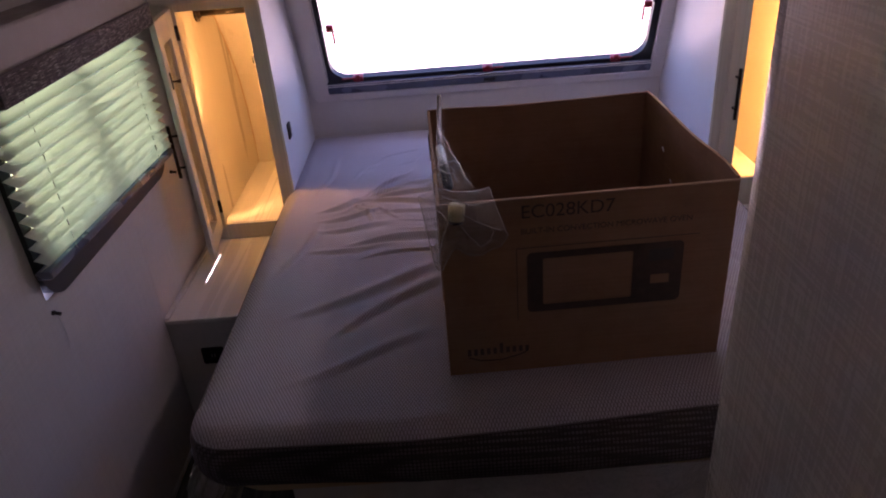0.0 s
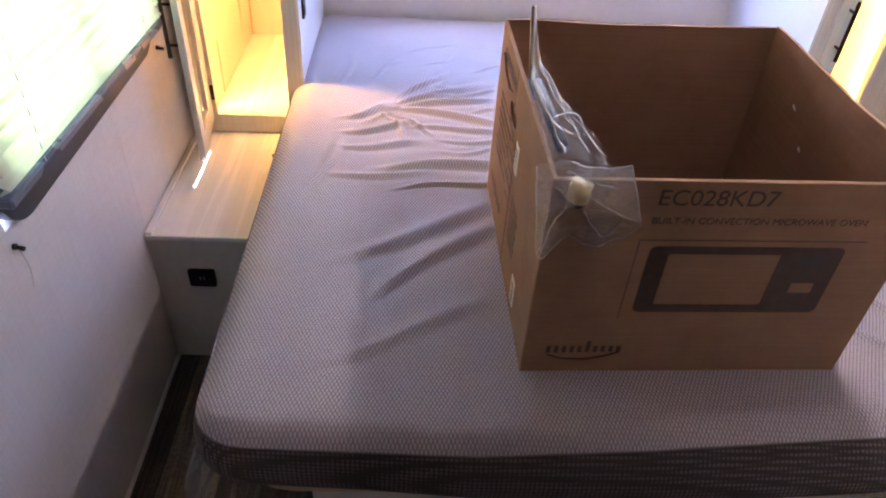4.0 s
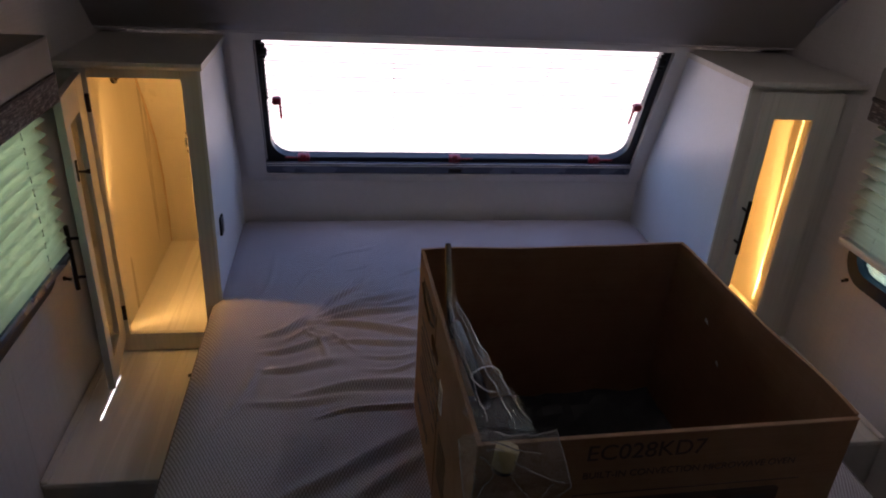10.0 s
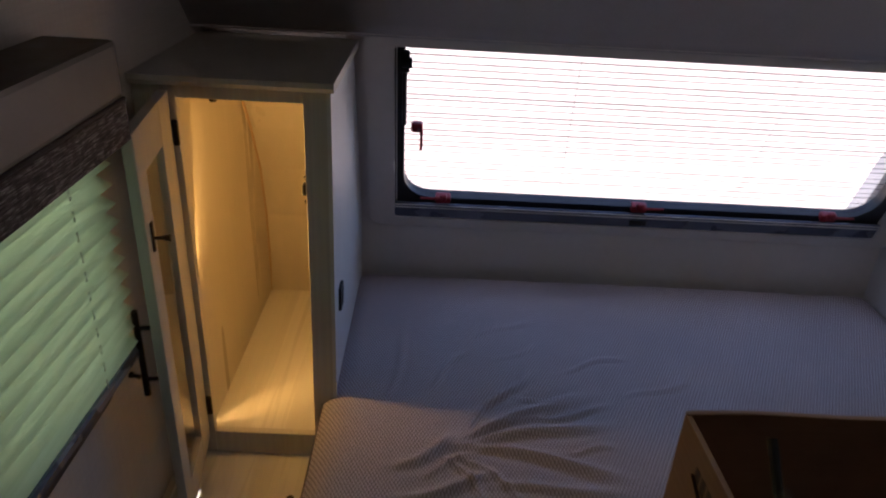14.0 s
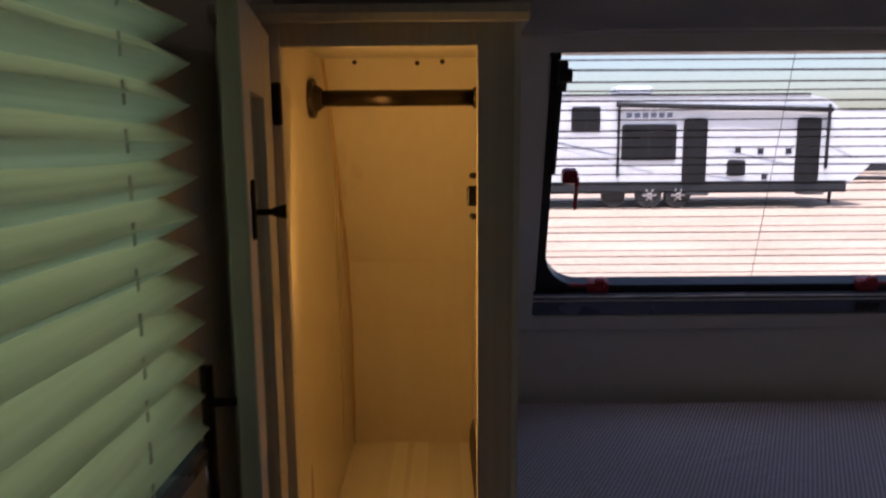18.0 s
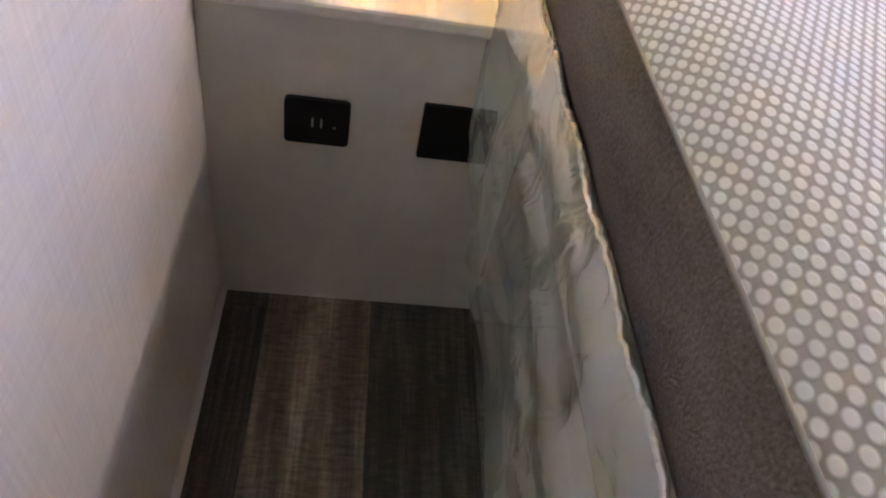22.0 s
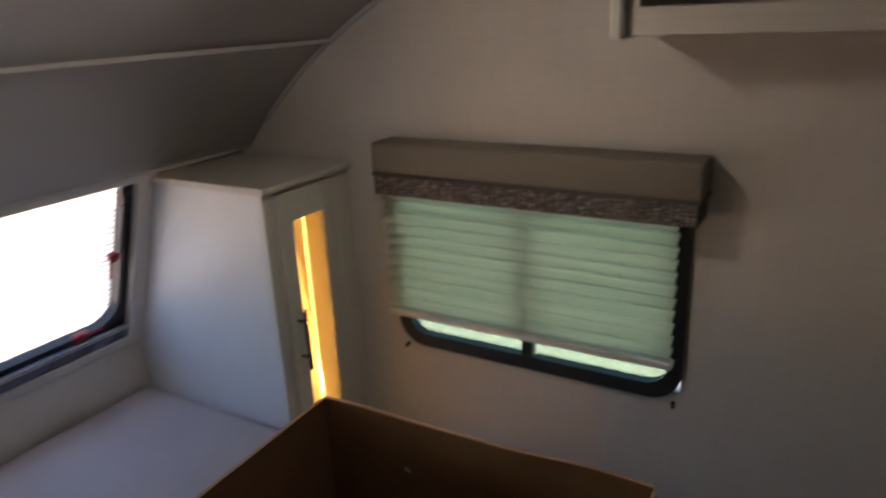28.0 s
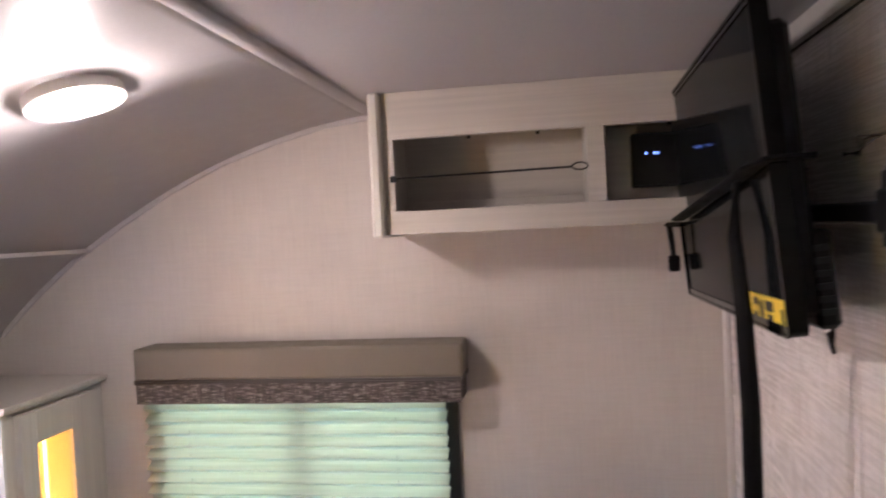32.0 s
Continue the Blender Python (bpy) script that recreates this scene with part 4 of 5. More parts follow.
def wrinkle(x, y):
    """Creases of the loose cover, fanning out from where it is pulled."""
    h = 0.0
    for xa, ya, xb, yb, wd, ht in (
            (-0.63, 2.46, -0.49, 2.55, 0.020, 0.013), (-0.50, 2.54, -0.23, 2.70, 0.018, 0.013), (-0.49, 2.53, -0.19, 2.61, 0.018, 0.015),
            (-0.49, 2.53, -0.16, 2.46, 0.022, 0.014), (-0.62, 2.38, -0.42, 2.44, 0.020, 0.012), (-0.44, 2.41, -0.18, 2.42, 0.018, 0.010),
            (-0.50, 2.20, -0.16, 2.235, 0.024, 0.020), (-0.64, 2.16, -0.36, 2.18, 0.022, 0.008), (-0.62, 2.30, -0.40, 2.33, 0.022, 0.010),
            (-0.62, 1.81, -0.20, 2.05, 0.036, 0.009), (-0.51, 1.71, -0.20, 1.99, 0.034, 0.009), (-0.38, 2.68, -0.22, 2.70, 0.009, 0.008),
            (-0.34, 2.62, -0.16, 2.66, 0.010, 0.009), (-0.44, 2.62, -0.33, 2.78, 0.014, 0.008), (-0.40, 2.82, -0.30, 2.90, 0.010, 0.005),
            (-0.60, 1.52, -0.26, 1.70, 0.030, 0.006), (-0.66, 2.62, -0.62, 2.95, 0.014, 0.004), (-0.70, 2.02, -0.62, 2.36, 0.020, 0.006),
            (0.50, 2.20, 0.66, 1.90, 0.020, 0.008),
            (0.52, 1.80, 0.68, 1.62, 0.022, 0.008), (0.46, 1.66, 0.64, 1.50, 0.020, 0.006), (-0.36, 2.34, -0.18, 2.35, 0.010, 0.007),
            (-0.48, 2.56, -0.37, 2.74, 0.009, 0.009), (-0.47, 2.55, -0.30, 2.65, 0.008, 0.009), (-0.52, 2.50, -0.44, 2.36, 0.010, 0.009), (-0.50, 2.50, -0.36, 2.38, 0.009, 0.008),
            (-0.58, 2.44, -0.46, 2.50, 0.009, 0.008), (-0.30, 2.52, -0.17, 2.53, 0.009, 0.008), (-0.34, 2.28, -0.18, 2.31, 0.009, 0.007), (-0.46, 2.10, -0.20, 2.15, 0.012, 0.009),
            (-0.45, 2.92, -0.30, 3.02, 0.012, 0.006), (-0.56, 2.72, -0.47, 2.86, 0.012, 0.006), (-0.24, 2.80, -0.08, 2.86, 0.010, 0.007), (-0.10, 2.70, 0.06, 2.78, 0.012, 0.006)):
        dx, dy = xb - xa, yb - ya
        ln = math.hypot(dx, dy)
        u = ((x - xa) * dx + (y - ya) * dy) / (ln * ln)
        v = (-(x - xa) * dy + (y - ya) * dx) / ln + 0.010 * math.sin(u * 5 + xa * 20)
        if -0.3 < u < 1.3 and abs(v) < 0.12:
            f = math.exp(-((u - 0.5) / 0.48) ** 4)
            k = wd * 0.56 * (0.7 + 0.6 * u)
            h += 0.66 * ht * f * (1.3 * math.exp(-(v / k) ** 2) - 0.5 * math.exp(-((v + k * 1.7) / k) ** 2) - 0.25 * math.exp(-((v - k * 2.6) / (k * 1.6)) ** 2))
    q = Vector((x * 3.1, y * 3.1, 0.4))
    h += 0.004 * noise.noise(q) + 0.0018 * noise.noise(q * 3.2)
    return h


def bulge(x, y):
    """How far the foot leans out below the top's edge: upright at one corner, a long slump at the other."""
    f = min(1.0, max(0.0, (x + 0.60) / 1.0))
    return 0.045 * f * f * (3 - 2 * f) * min(1.0, max(0.0, (1.70 - y) / 0.3))


def bed_top():
    bm = bmesh.new()
    ol = bed_outline()
    nx, ny = 250, 300
    front = sorted(p for p in ol if p[1] < 1.62)

    def edge_y(x):
        for p, q in zip(front, front[1:]):
            if p[0] <= x <= q[0] and q[0] > p[0]:
                return p[1] + (q[1] - p[1]) * (x - p[0]) / (q[0] - p[0])
        return y0
    x0, x1, y0, y1 = -0.80, 0.780, 1.328, 3.235
    rows = []
    for j in range(ny + 1):
        v = j / ny
        y = y0 + 0.002 + (y1 - y0 - 0.002) * (v ** 1.35)
        xs = []
        for a, b in zip(ol, ol[1:]):
            if (a[1] - y) * (b[1] - y) <= 0 and abs(a[1] - b[1]) > 1e-9:
                xs.append(a[0] + (b[0] - a[0]) * (y - a[1]) / (b[1] - a[1]))
        if len(xs) < 2:
            continue
        lo, hi = min(xs), max(xs)
        row = []
        for i in range(nx + 1):
            u = i / nx
            x = lo + (hi - lo) * u
            e = min(x - lo, hi - x, max(0.0, y - edge_y(x)))
            drop = 0.030 * max(0.0, 1 - e / (0.045 + 0.4 * bulge(x, y0))) ** 2
            drop = max(drop, 0.037 * max(0.0, 1 - (x - lo) / 0.075) ** 2.2 * min(1.0, max(0.0, (y - 1.36) / 0.15)))
            row.append(bm.verts.new((x, y, BED + wrinkle(x, y) * min(1, e / 0.06) - drop)))
        rows.append(row)
    for a, b in zip(rows, rows[1:]):
        for i in range(nx):
            bm.faces.new((a[i], a[i + 1], b[i + 1], b[i]))
    return bm


under("cover", bed_top(), M_KNIT, mat_, "grey knit mesh cover with creases", True)
prof = [(0.0, 0.636), (-0.004, 0.625), (-0.006, 0.612), (-0.007, 0.595), (-0.007, 0.58), (-0.006, 0.565), (-0.002, 0.545), (0.004, 0.530), (0.02, 0.524)]
bm = bmesh.new()


def band_height(x, y, z):
    """The band is narrower along the side where the cover rolls over it."""
    side = min(1.0, max(0.0, (-0.70 - x) / 0.09)) * min(1.0, max(0.0, (y - 1.36) / 0.15))
    return z - (z - 0.524) * 0.06 * side


def band_ring(d, z):
    out = min(1.0, max(0.0, (0.636 - z) / 0.085)) ** 0.8
    return [(x, y + bulge(x, y) * (1 - out) - 0.006 * out, band_height(x, y, z)) for x, y in bed_plan(d)]


fleece = bmesh.new()
for target, wanted in ((bm, False), (fleece, True)):
    rings = [[target.verts.new(p) for p in band_ring(d, z)] for d, z in prof]
    for a, b in zip(rings, rings[1:]):
        for i in range(len(a) - 1):
            if (max(a[i].co.x, a[i + 1].co.x) < -0.765) == wanted:
                target.faces.new((a[i], b[i], b[i + 1], a[i + 1]))
        if not wanted:
            target.faces.new((a[-1], b[-1], b[0], a[0]))
    if not wanted:
        target.faces.new(rings[-1])
    bmesh.ops.delete(target, geom=[v for v in target.verts if not v.link_faces], context='VERTS')
    bmesh.ops.recalc_face_normals(target, faces=target.faces)
under("side_band", bm, M_BAND, mat_, "dark brown mesh side band", True)
under("side_edge", fleece, M_FLEECE, mat_, "fuzzy dark taupe side", True)
under("seam", tube([(x, y, band_height(x, y, 0.637)) for x, y in bed_outline(0.0)], 0.0016, 6), M_SEAM, mat_, "pale seam between top and band", True)


# polythene left from unpacking, at the bed's side and foot
def film_strip(name, pts, z_top, z_low, seed, label, out):
    rnd = random.Random(seed)
    bm = bmesh.new()
    cols = []
    for i, (x, y) in enumerate(pts):
        zl = z_low + rnd.uniform(-0.008, 0.008) + 0.006 * math.sin(i * 0.23) - 0.09 * (i / len(pts)) ** 2
        col = []
        for k in range(9):
            f = k / 8
            w = 0.006 * math.sin(i * 0.4 + k * 0.8) + rnd.uniform(-0.003, 0.003)
            col.append(bm.verts.new((x + out[0] * (0.006 + w * f + 0.02 * f), y + out[1] * (0.006 + w * f + 0.02 * f), z_top + (zl - z_top) * f)))
        cols.append(col)
    for a, b in zip(cols, cols[1:]):
        for k in range(8):
            bm.faces.new((a[k], a[k + 1], b[k + 1], b[k]))
    s = thing(name, (pts[0][0], pts[0][1], z_low), label, "plastic wrap")
    edge = [c[-1].co.copy() for c in cols]
    under("sheet", bm, M_THIN, s)
    under("torn_edge", tube(edge, 0.0006, 5), M_THIN, s)
    return s


def side_wrap():
    """A folded strip of polythene drooping from the mattress beside the nightstand."""
    wrap = thing("plastic_wrap", (-0.82, 1.9, 0.3), "torn clear polythene wrap drooping along the mattress's side", "plastic wrap")
    bm, hem, cols = bmesh.new(), [], []
    for i in range(211):
        y = 1.38 + 0.00625 * i
        s = i * 0.5
        zh = 0.540 + 0.003 * math.sin(s * 0.7) + 0.002 * noise.noise(Vector((s * 1.9, 0.0, 5.0)))
        over = min(1.0, max(0.0, (y - 2.09) / 0.06))
        wide = 0.026 + 0.006 * math.sin(s * 0.33) + 0.006 * noise.noise(Vector((s * 0.25, 1.0, 3.0)))
        col = []
        for k in range(25):
            f = k / 24
            flat = math.sin(min(1.0, f * 1.7) * math.pi / 2)
            x = -0.8065 - wide * flat * (1 - 0.55 * over) + 0.02 * max(0.0, f - 0.6) * (1 - over)
            z = zh - (0.20 * f + 0.03 * f * f) * (1 - over) - over * min(zh - 0.480, 0.10 * f)
            # long sharp folds running with the strip, and slanting ones across it
            long_ = 1 - abs(noise.noise(Vector((s * 0.03, f * 5.0 + 0.012 * s, 2.0)))) * 2.6
            slant = 1 - abs(noise.noise(Vector((s * 0.06 + f * 2.0, f * 2.2 - s * 0.04, 9.0)))) * 2.6
            wob = 0.006 * max(0.0, long_) ** 2 + 0.004 * max(0.0, slant) ** 2 + 0.005 * noise.noise(Vector((s * 0.05, f * 2.5, 7.0)))
            col.append(bm.verts.new((x - wob * min(1, f * 5) * (1 - 0.6 * over), y, z + abs(wob) * 0.4 * min(1, f * 4))))
        hem.append(col[0].co.copy())
        cols.append(col)
    for a, b in zip(cols, cols[1:]):
        for k in range(24):
            bm.faces.new((a[k], a[k + 1], b[k + 1], b[k]))
    under("sheet", bm, M_SHEET, wrap, "", True)
    under("hem", tube([v + Vector((0.001 * math.sin(i * 2.1), 0, 0.0015 * math.sin(i * 1.7))) for i, v in enumerate(hem)], 0.0026, 5), M_CREASE_GLINT, wrap, "bright puckered edge")


side_wrap()
foot = []
for i in range(58):
    x = -0.22 + 0.0158 * i
    y = 1.326 + 0.012 * max(0.0, x) + (0.03 + 0.2 - math.sqrt(max(0.0, 0.04 - (x - 0.548) ** 2)) if x > 0.548 else 0.035 * max(0.0, (x - 0.25) / 0.3))
    foot.append((x, y - 0.008))
film_strip("plastic_wrap", foot, 0.545, 0.45, 9, "crumpled clear polythene hanging at the bed's foot", (0, -1))

# ---- carton ----
CW, CD, CH, T = 0.615, 0.622, 0.432, 0.006
cart = thing("carton", (0.086, 1.832, BED - 0.002), "open brown cardboard microwave carton standing on the mattress", "cardboard box")
cart.rotation_euler = (0, 0, radians(1.6))
a, b, c = CW / 2, CD / 2, CH


def cpart(name, bm, mat, label=""):
    return part(name, bm, mat, cart, label)


cpart("front_wall", cuboid(-a, a, -b, -b + T, 0, c, 0.0015), M_CARD, "printed front of the carton")


def bowed(axis, at, s0, s1, z0, z1, bow, thick=T, n=14):
    """A board standing along an axis whose rim bows outwards and dips a little."""
    bm, prev = bmesh.new(), None
    for i in range(n + 1):
        f = i / n
        out = bow * math.sin(math.pi * f) + bow * 0.35 * math.sin(f * 9.0)
        dip = -abs(bow) * 0.9 * math.sin(math.pi * f) ** 2 + 0.0012 * math.sin(f * 14)
        u = s0 + (s1 - s0) * f
        sec = []
        for off, z, o in ((at, z0, 0.0 if z0 < 0.1 else out), (at + thick, z0, 0.0 if z0 < 0.1 else out), (at + thick, z1 + dip, out), (at, z1 + dip, out)):
            zz = z + dip if z0 > 0.1 and z == z0 else z
            sec.append(bm.verts.new((off + o, u, zz) if axis == 'y' else (u, off + o, zz)))
        if prev:
            for j in range(4):
                bm.faces.new((prev[j], prev[(j + 1) % 4], sec[(j + 1) % 4], sec[j]))
        else:
            bm.faces.new(sec)
        prev = sec
    bm.faces.new(prev[::-1])
    bmesh.ops.recalc_face_normals(bm, faces=bm.faces)
    return bm


cpart("back_wall", bowed('x', b - T, -a, a, 0, c + 0.002, 0.005), M_CARD)
cpart("right_wall", bowed('y', a - T, -b + T, b - T, 0, c + 0.006, 0.008), M_CARD)


def hand_hole_side():
    return ring(rounded(-b + T, b - T, 0, c, 0.001, 5), rounded(0.03, 0.12, 0.315, 0.345, 0.0145, 5), 'x', -a, -a + T)


left = cpart("left_wall", hand_hole_side(), M_CARD, "printed side with a grip hole")
part("grip_rim", prism(rounded(0.022, 0.128, 0.310, 0.350, 0.019, 6), 'x', -a + T + 0.0005, -a + T + 0.002), M_CARD_SHADED, left)
# floor and flaps: same board, with the carton's inner shade in their colour
cpart("bottom", cuboid(-a + T, a - T, -b + T, b - T, 0.001, T), M_CARD_SHADED)
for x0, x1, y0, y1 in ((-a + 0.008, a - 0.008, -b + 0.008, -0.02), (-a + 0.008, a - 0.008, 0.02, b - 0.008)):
    cpart("bottom_flap", cuboid(x0, x1, y0, y1, T + 0.001, T * 2, 0.001), M_CARD_SHADED)
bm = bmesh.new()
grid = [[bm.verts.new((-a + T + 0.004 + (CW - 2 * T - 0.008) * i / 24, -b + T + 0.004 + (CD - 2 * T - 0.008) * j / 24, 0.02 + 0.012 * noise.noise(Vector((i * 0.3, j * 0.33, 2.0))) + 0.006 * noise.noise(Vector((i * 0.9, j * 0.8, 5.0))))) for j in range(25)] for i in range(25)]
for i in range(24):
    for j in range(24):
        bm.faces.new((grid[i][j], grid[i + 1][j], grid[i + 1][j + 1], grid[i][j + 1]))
cpart("panel_seam", cuboid(-a - 0.0009, -a + 0.0004, 0.006, 0.0085, 0.004, 0.312), M_CARD_SHADED, "seam of the glued side panel")
cpart("panel_seam", cuboid(-a - 0.0009, -a + 0.0004, 0.070, 0.072, 0.348, CH - 0.002), M_CARD_SHADED)
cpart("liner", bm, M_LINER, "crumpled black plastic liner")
for y, z, dy in ((0.12, 0.33, 0.014), (0.05, 0.27, 0.010)):
    cpart("tape_scrap", prism([(y, z), (y + dy, z + 0.004), (y + dy * 0.9, z + 0.010), (y + 0.002, z + 0.005)], 'x', a - T - 0.0016, a - T - 0.0004), M_WHITE, "torn scrap of pale tape")
cpart("cut_edge", cuboid(-a, a, -b - 0.0005, -b + T + 0.0005, c, c + 0.0012), M_CORE)
cpart("cut_edge", bowed('x', b - T - 0.0004, -a, a, c + 0.0021, c + 0.0033, 0.005, T + 0.0008), M_CORE)
cpart("cut_edge", bowed('y', a - T - 0.0004, -b + T, b - T, c + 0.0061, c + 0.0073, 0.008, T + 0.0008), M_CORE)
cpart("cut_edge", cuboid(-a - 0.0005, -a + T + 0.0005, -b, b, c, c + 0.0012), M_CORE)


def print_on_front(text, x, z, size):
    return lettering(text, size, pose(x, -b - 0.0006, z, 90, 0, 0), M_PRINT, "print", cart)


cart_loc = cart.location.copy()
cart.location = (0, 0, 0)
print_on_front("EC028KD7", -0.140, 0.388, 0.042)
print_on_front("BUILT-IN CONVECTION MICROWAVE OVEN", -0.140, 0.352, 0.0178)
yk = -b - 0.0006
cpart("print_rule", cuboid(-0.150, 0.235, yk - 0.0003, yk + 0.0004, 0.318, 0.3195), M_PRINT)
cpart("print_rule", cuboid(-0.150, -0.1485, yk - 0.0003, yk + 0.0004, 0.14, 0.3195), M_PRINT)
cpart("oven_picture", ring(rounded(-0.128, 0.205, 0.158, 0.306, 0.012, 4), rounded(-0.094, 0.098, 0.176, 0.290, 0.004, 4), 'y', yk - 0.0003, yk + 0.0004), M_PRINT, "printed picture of an oven")
cpart("oven_panel", cuboid(0.112, 0.198, yk - 0.0007, yk - 0.0003, 0.164, 0.300), M_PRINT)
cpart("oven_panel", cuboid(0.138, 0.178, yk - 0.0010, yk - 0.0007, 0.206, 0.228), M_CARD)
cpart("oven_panel", cuboid(0.132, 0.185, yk - 0.0010, yk - 0.0007, 0.262, 0.290), M_PIPING)
# maker's mark as a plain swoosh and dots
bm = tube([(-0.262, yk, 0.048), (-0.235, yk, 0.038), (-0.19, yk, 0.036), (-0.15, yk, 0.046), (-0.128, yk, 0.056)], 0.003, 6, flat=0.15)
cpart("print_mark", bm, M_PRINT)
for i in range(10):
    x = -0.265 + i * 0.0145
    hgt = 0.018 if i != 5 else 0.03
    cpart("print_mark", cuboid(x, x + 0.008, yk - 0.0002, yk + 0.0004, 0.052 + 0.001 * i * 0.4, 0.052 + hgt), M_PRINT)


def print_on_left(text, y, z, size):
    return lettering(text, size, pose(-a - 0.0006, y, z, 90, 0, -90), M_PRINT, "print", cart)


for i, (text, y) in enumerate((("MODEL:", 0.27), ("RATED VOLTAGE/FREQUENCY:", 0.27), ("MICROWAVE", 0.27), ("RATED INPUT", 0.25), ("RATED OUTPUT", 0.25), ("CONVECTION", 0.27), ("RATED INPUT", 0.25))):
    print_on_left(text, y - 0.03, 0.295 - 0.022 * i, 0.0125)
# small print too faint to read, as bars
rnd = random.Random(8)
for i in range(15):
    y, end = 0.245 - 0.016 * (i % 3 == 2), 0.245 - (0.21, 0.16, 0.12)[i % 3] - rnd.uniform(0, 0.04)
    z = 0.1545 + 0.011 * i - (0.0 if i % 2 else 0.0005)
    if i % 2 == 0:
        y = min(y, 0.06 + 0.02 * (i % 3))
    while y > end:
        wl = rnd.uniform(0.010, 0.030)
        cpart("print_mark", cuboid(-a - 0.0007, -a + 0.0004, max(y - wl, end - 0.01), y, z, z + 0.0062), M_PRINT)
        y -= wl + 0.005
for i in range(5):
    cpart("print_mark", prism(rounded(0.235 - 0.034 * i, 0.258 - 0.034 * i, 0.062, 0.086, 0.004, 3), 'x', -a - 0.0008, -a + 0.0004), M_PRINT)
bm = tube([(-a - 0.0004, 0.25, 0.385), (-a - 0.0004, 0.20, 0.362), (-a - 0.0004, 0.14, 0.355), (-a - 0.0004, 0.09, 0.372)], 0.004, 6, flat=0.15)
cpart("print_mark", bm, M_PRINT)
for i in range(9):
    cpart("print_mark", cuboid(-a - 0.0008, -a + 0.0004, 0.235 - i * 0.019, 0.247 - i * 0.019, 0.378, 0.40), M_PRINT)
for y0, y1, z0, z1 in ((-0.035, 0.0, 0.255, 0.315), (-0.17, -0.135, 0.03, 0.09)):
    st = cpart("sticker", cuboid(-a - 0.0012, -a + 0.0004, y0, y1, z0, z1), M_WHITE, "small white label")
    for k in range(5):
        part("bar", cuboid(-a - 0.0016, -a - 0.0010, y0 + 0.006, y1 - 0.006, z0 + 0.008 + k * 0.009, z0 + 0.012 + k * 0.009), M_PRINT, st)
for i in range(7):
    cpart("print_mark", cuboid(-a - 0.0008, -a + 0.0004, -0.10 - 0.006 * (i % 2), -0.02, 0.10 + i * 0.016, 0.106 + i * 0.016), M_PRINT)
cart.location = cart_loc

# bag of loose fittings draped over the carton's corner
bag = thing("parts_bag", (-0.19, 1.53, 1.10), "crumpled clear plastic bag of fittings draped over the carton's rim", "plastic bag")


fy = 1.505


def flap_point(u, v):
    """Film hanging over the front of the carton, u across and v down, with folds fanning from the corner."""
    left, right = -0.246 + 0.020 * v, -0.108 + 0.034 * min(1, v * 1.3) - 0.016 * max(0, v - 0.8) * 5
    x = left + (right - left) * u
    low = 1.002 - 0.012 * math.sin(math.pi * u) - 0.046 * math.exp(-((u - 0.08) / 0.11) ** 2) + 0.018 * math.exp(-((u - 0.36) / 0.10) ** 2)
    top = 1.126 + 0.016 * math.exp(-((u - 0.30) / 0.25) ** 2) + 0.012 * u * u
    z = top + (low - top) * v
    an = math.atan2(v - 0.1, u - 0.15 + 1e-6)
    d = 0.010 + 0.006 * abs(math.sin(an * 4.0 + 1.3 * noise.noise(Vector((u * 3, v * 3, 2.0))))) + 0.008 * noise.noise(Vector((u * 5, v * 5, 7.0))) + 0.012 * math.sin(math.pi * min(1, v)) * u
    return Vector((x, fy - max(0.002, d), z))


bm = bmesh.new()
grid = [[bm.verts.new(flap_point(i / 34, k / 26)) for k in range(27)] for i in range(35)]
for a_, b_ in zip(grid, grid[1:]):
    for k in range(26):
        bm.faces.new((a_[k], a_[k + 1], b_[k + 1], b_[k]))
flap = under("front_flap", bm, M_FLAP, bag, "hazy front of the bag", True)
# pale strands laid on the flap as highlights along its edges and folds
for path_ in ([(0, k / 14) for k in range(15)], [(k / 18, 1) for k in range(19)], [(1, k / 14) for k in range(15)], [(0.35 + 0.65 * k / 12, 0.01) for k in range(13)],
              [(0.25 + 0.7 * k / 12, 0.22 + 0.45 * (k / 12) ** 1.4) for k in range(13)], [(0.3 + 0.5 * k / 10, 0.12 + 0.10 * k / 10) for k in range(11)],
              [(0.18 + 0.10 * math.sin(k * 0.5), 0.25 + 0.65 * k / 10) for k in range(11)], [(0.45 + 0.40 * k / 10, 0.55 + 0.30 * math.sin(k * 0.28)) for k in range(11)],
              [(0.05 + 0.09 * k / 10, 0.9 - 0.55 * k / 10) for k in range(11)]):
    under("crease_glint", tube([flap_point(u, v) + Vector((0, -0.0012, 0.0008 * math.sin(i * 2.3))) for i, (u, v) in enumerate(path_)], 0.0011, 5), M_CREASE_GLINT, bag, parent=flap)


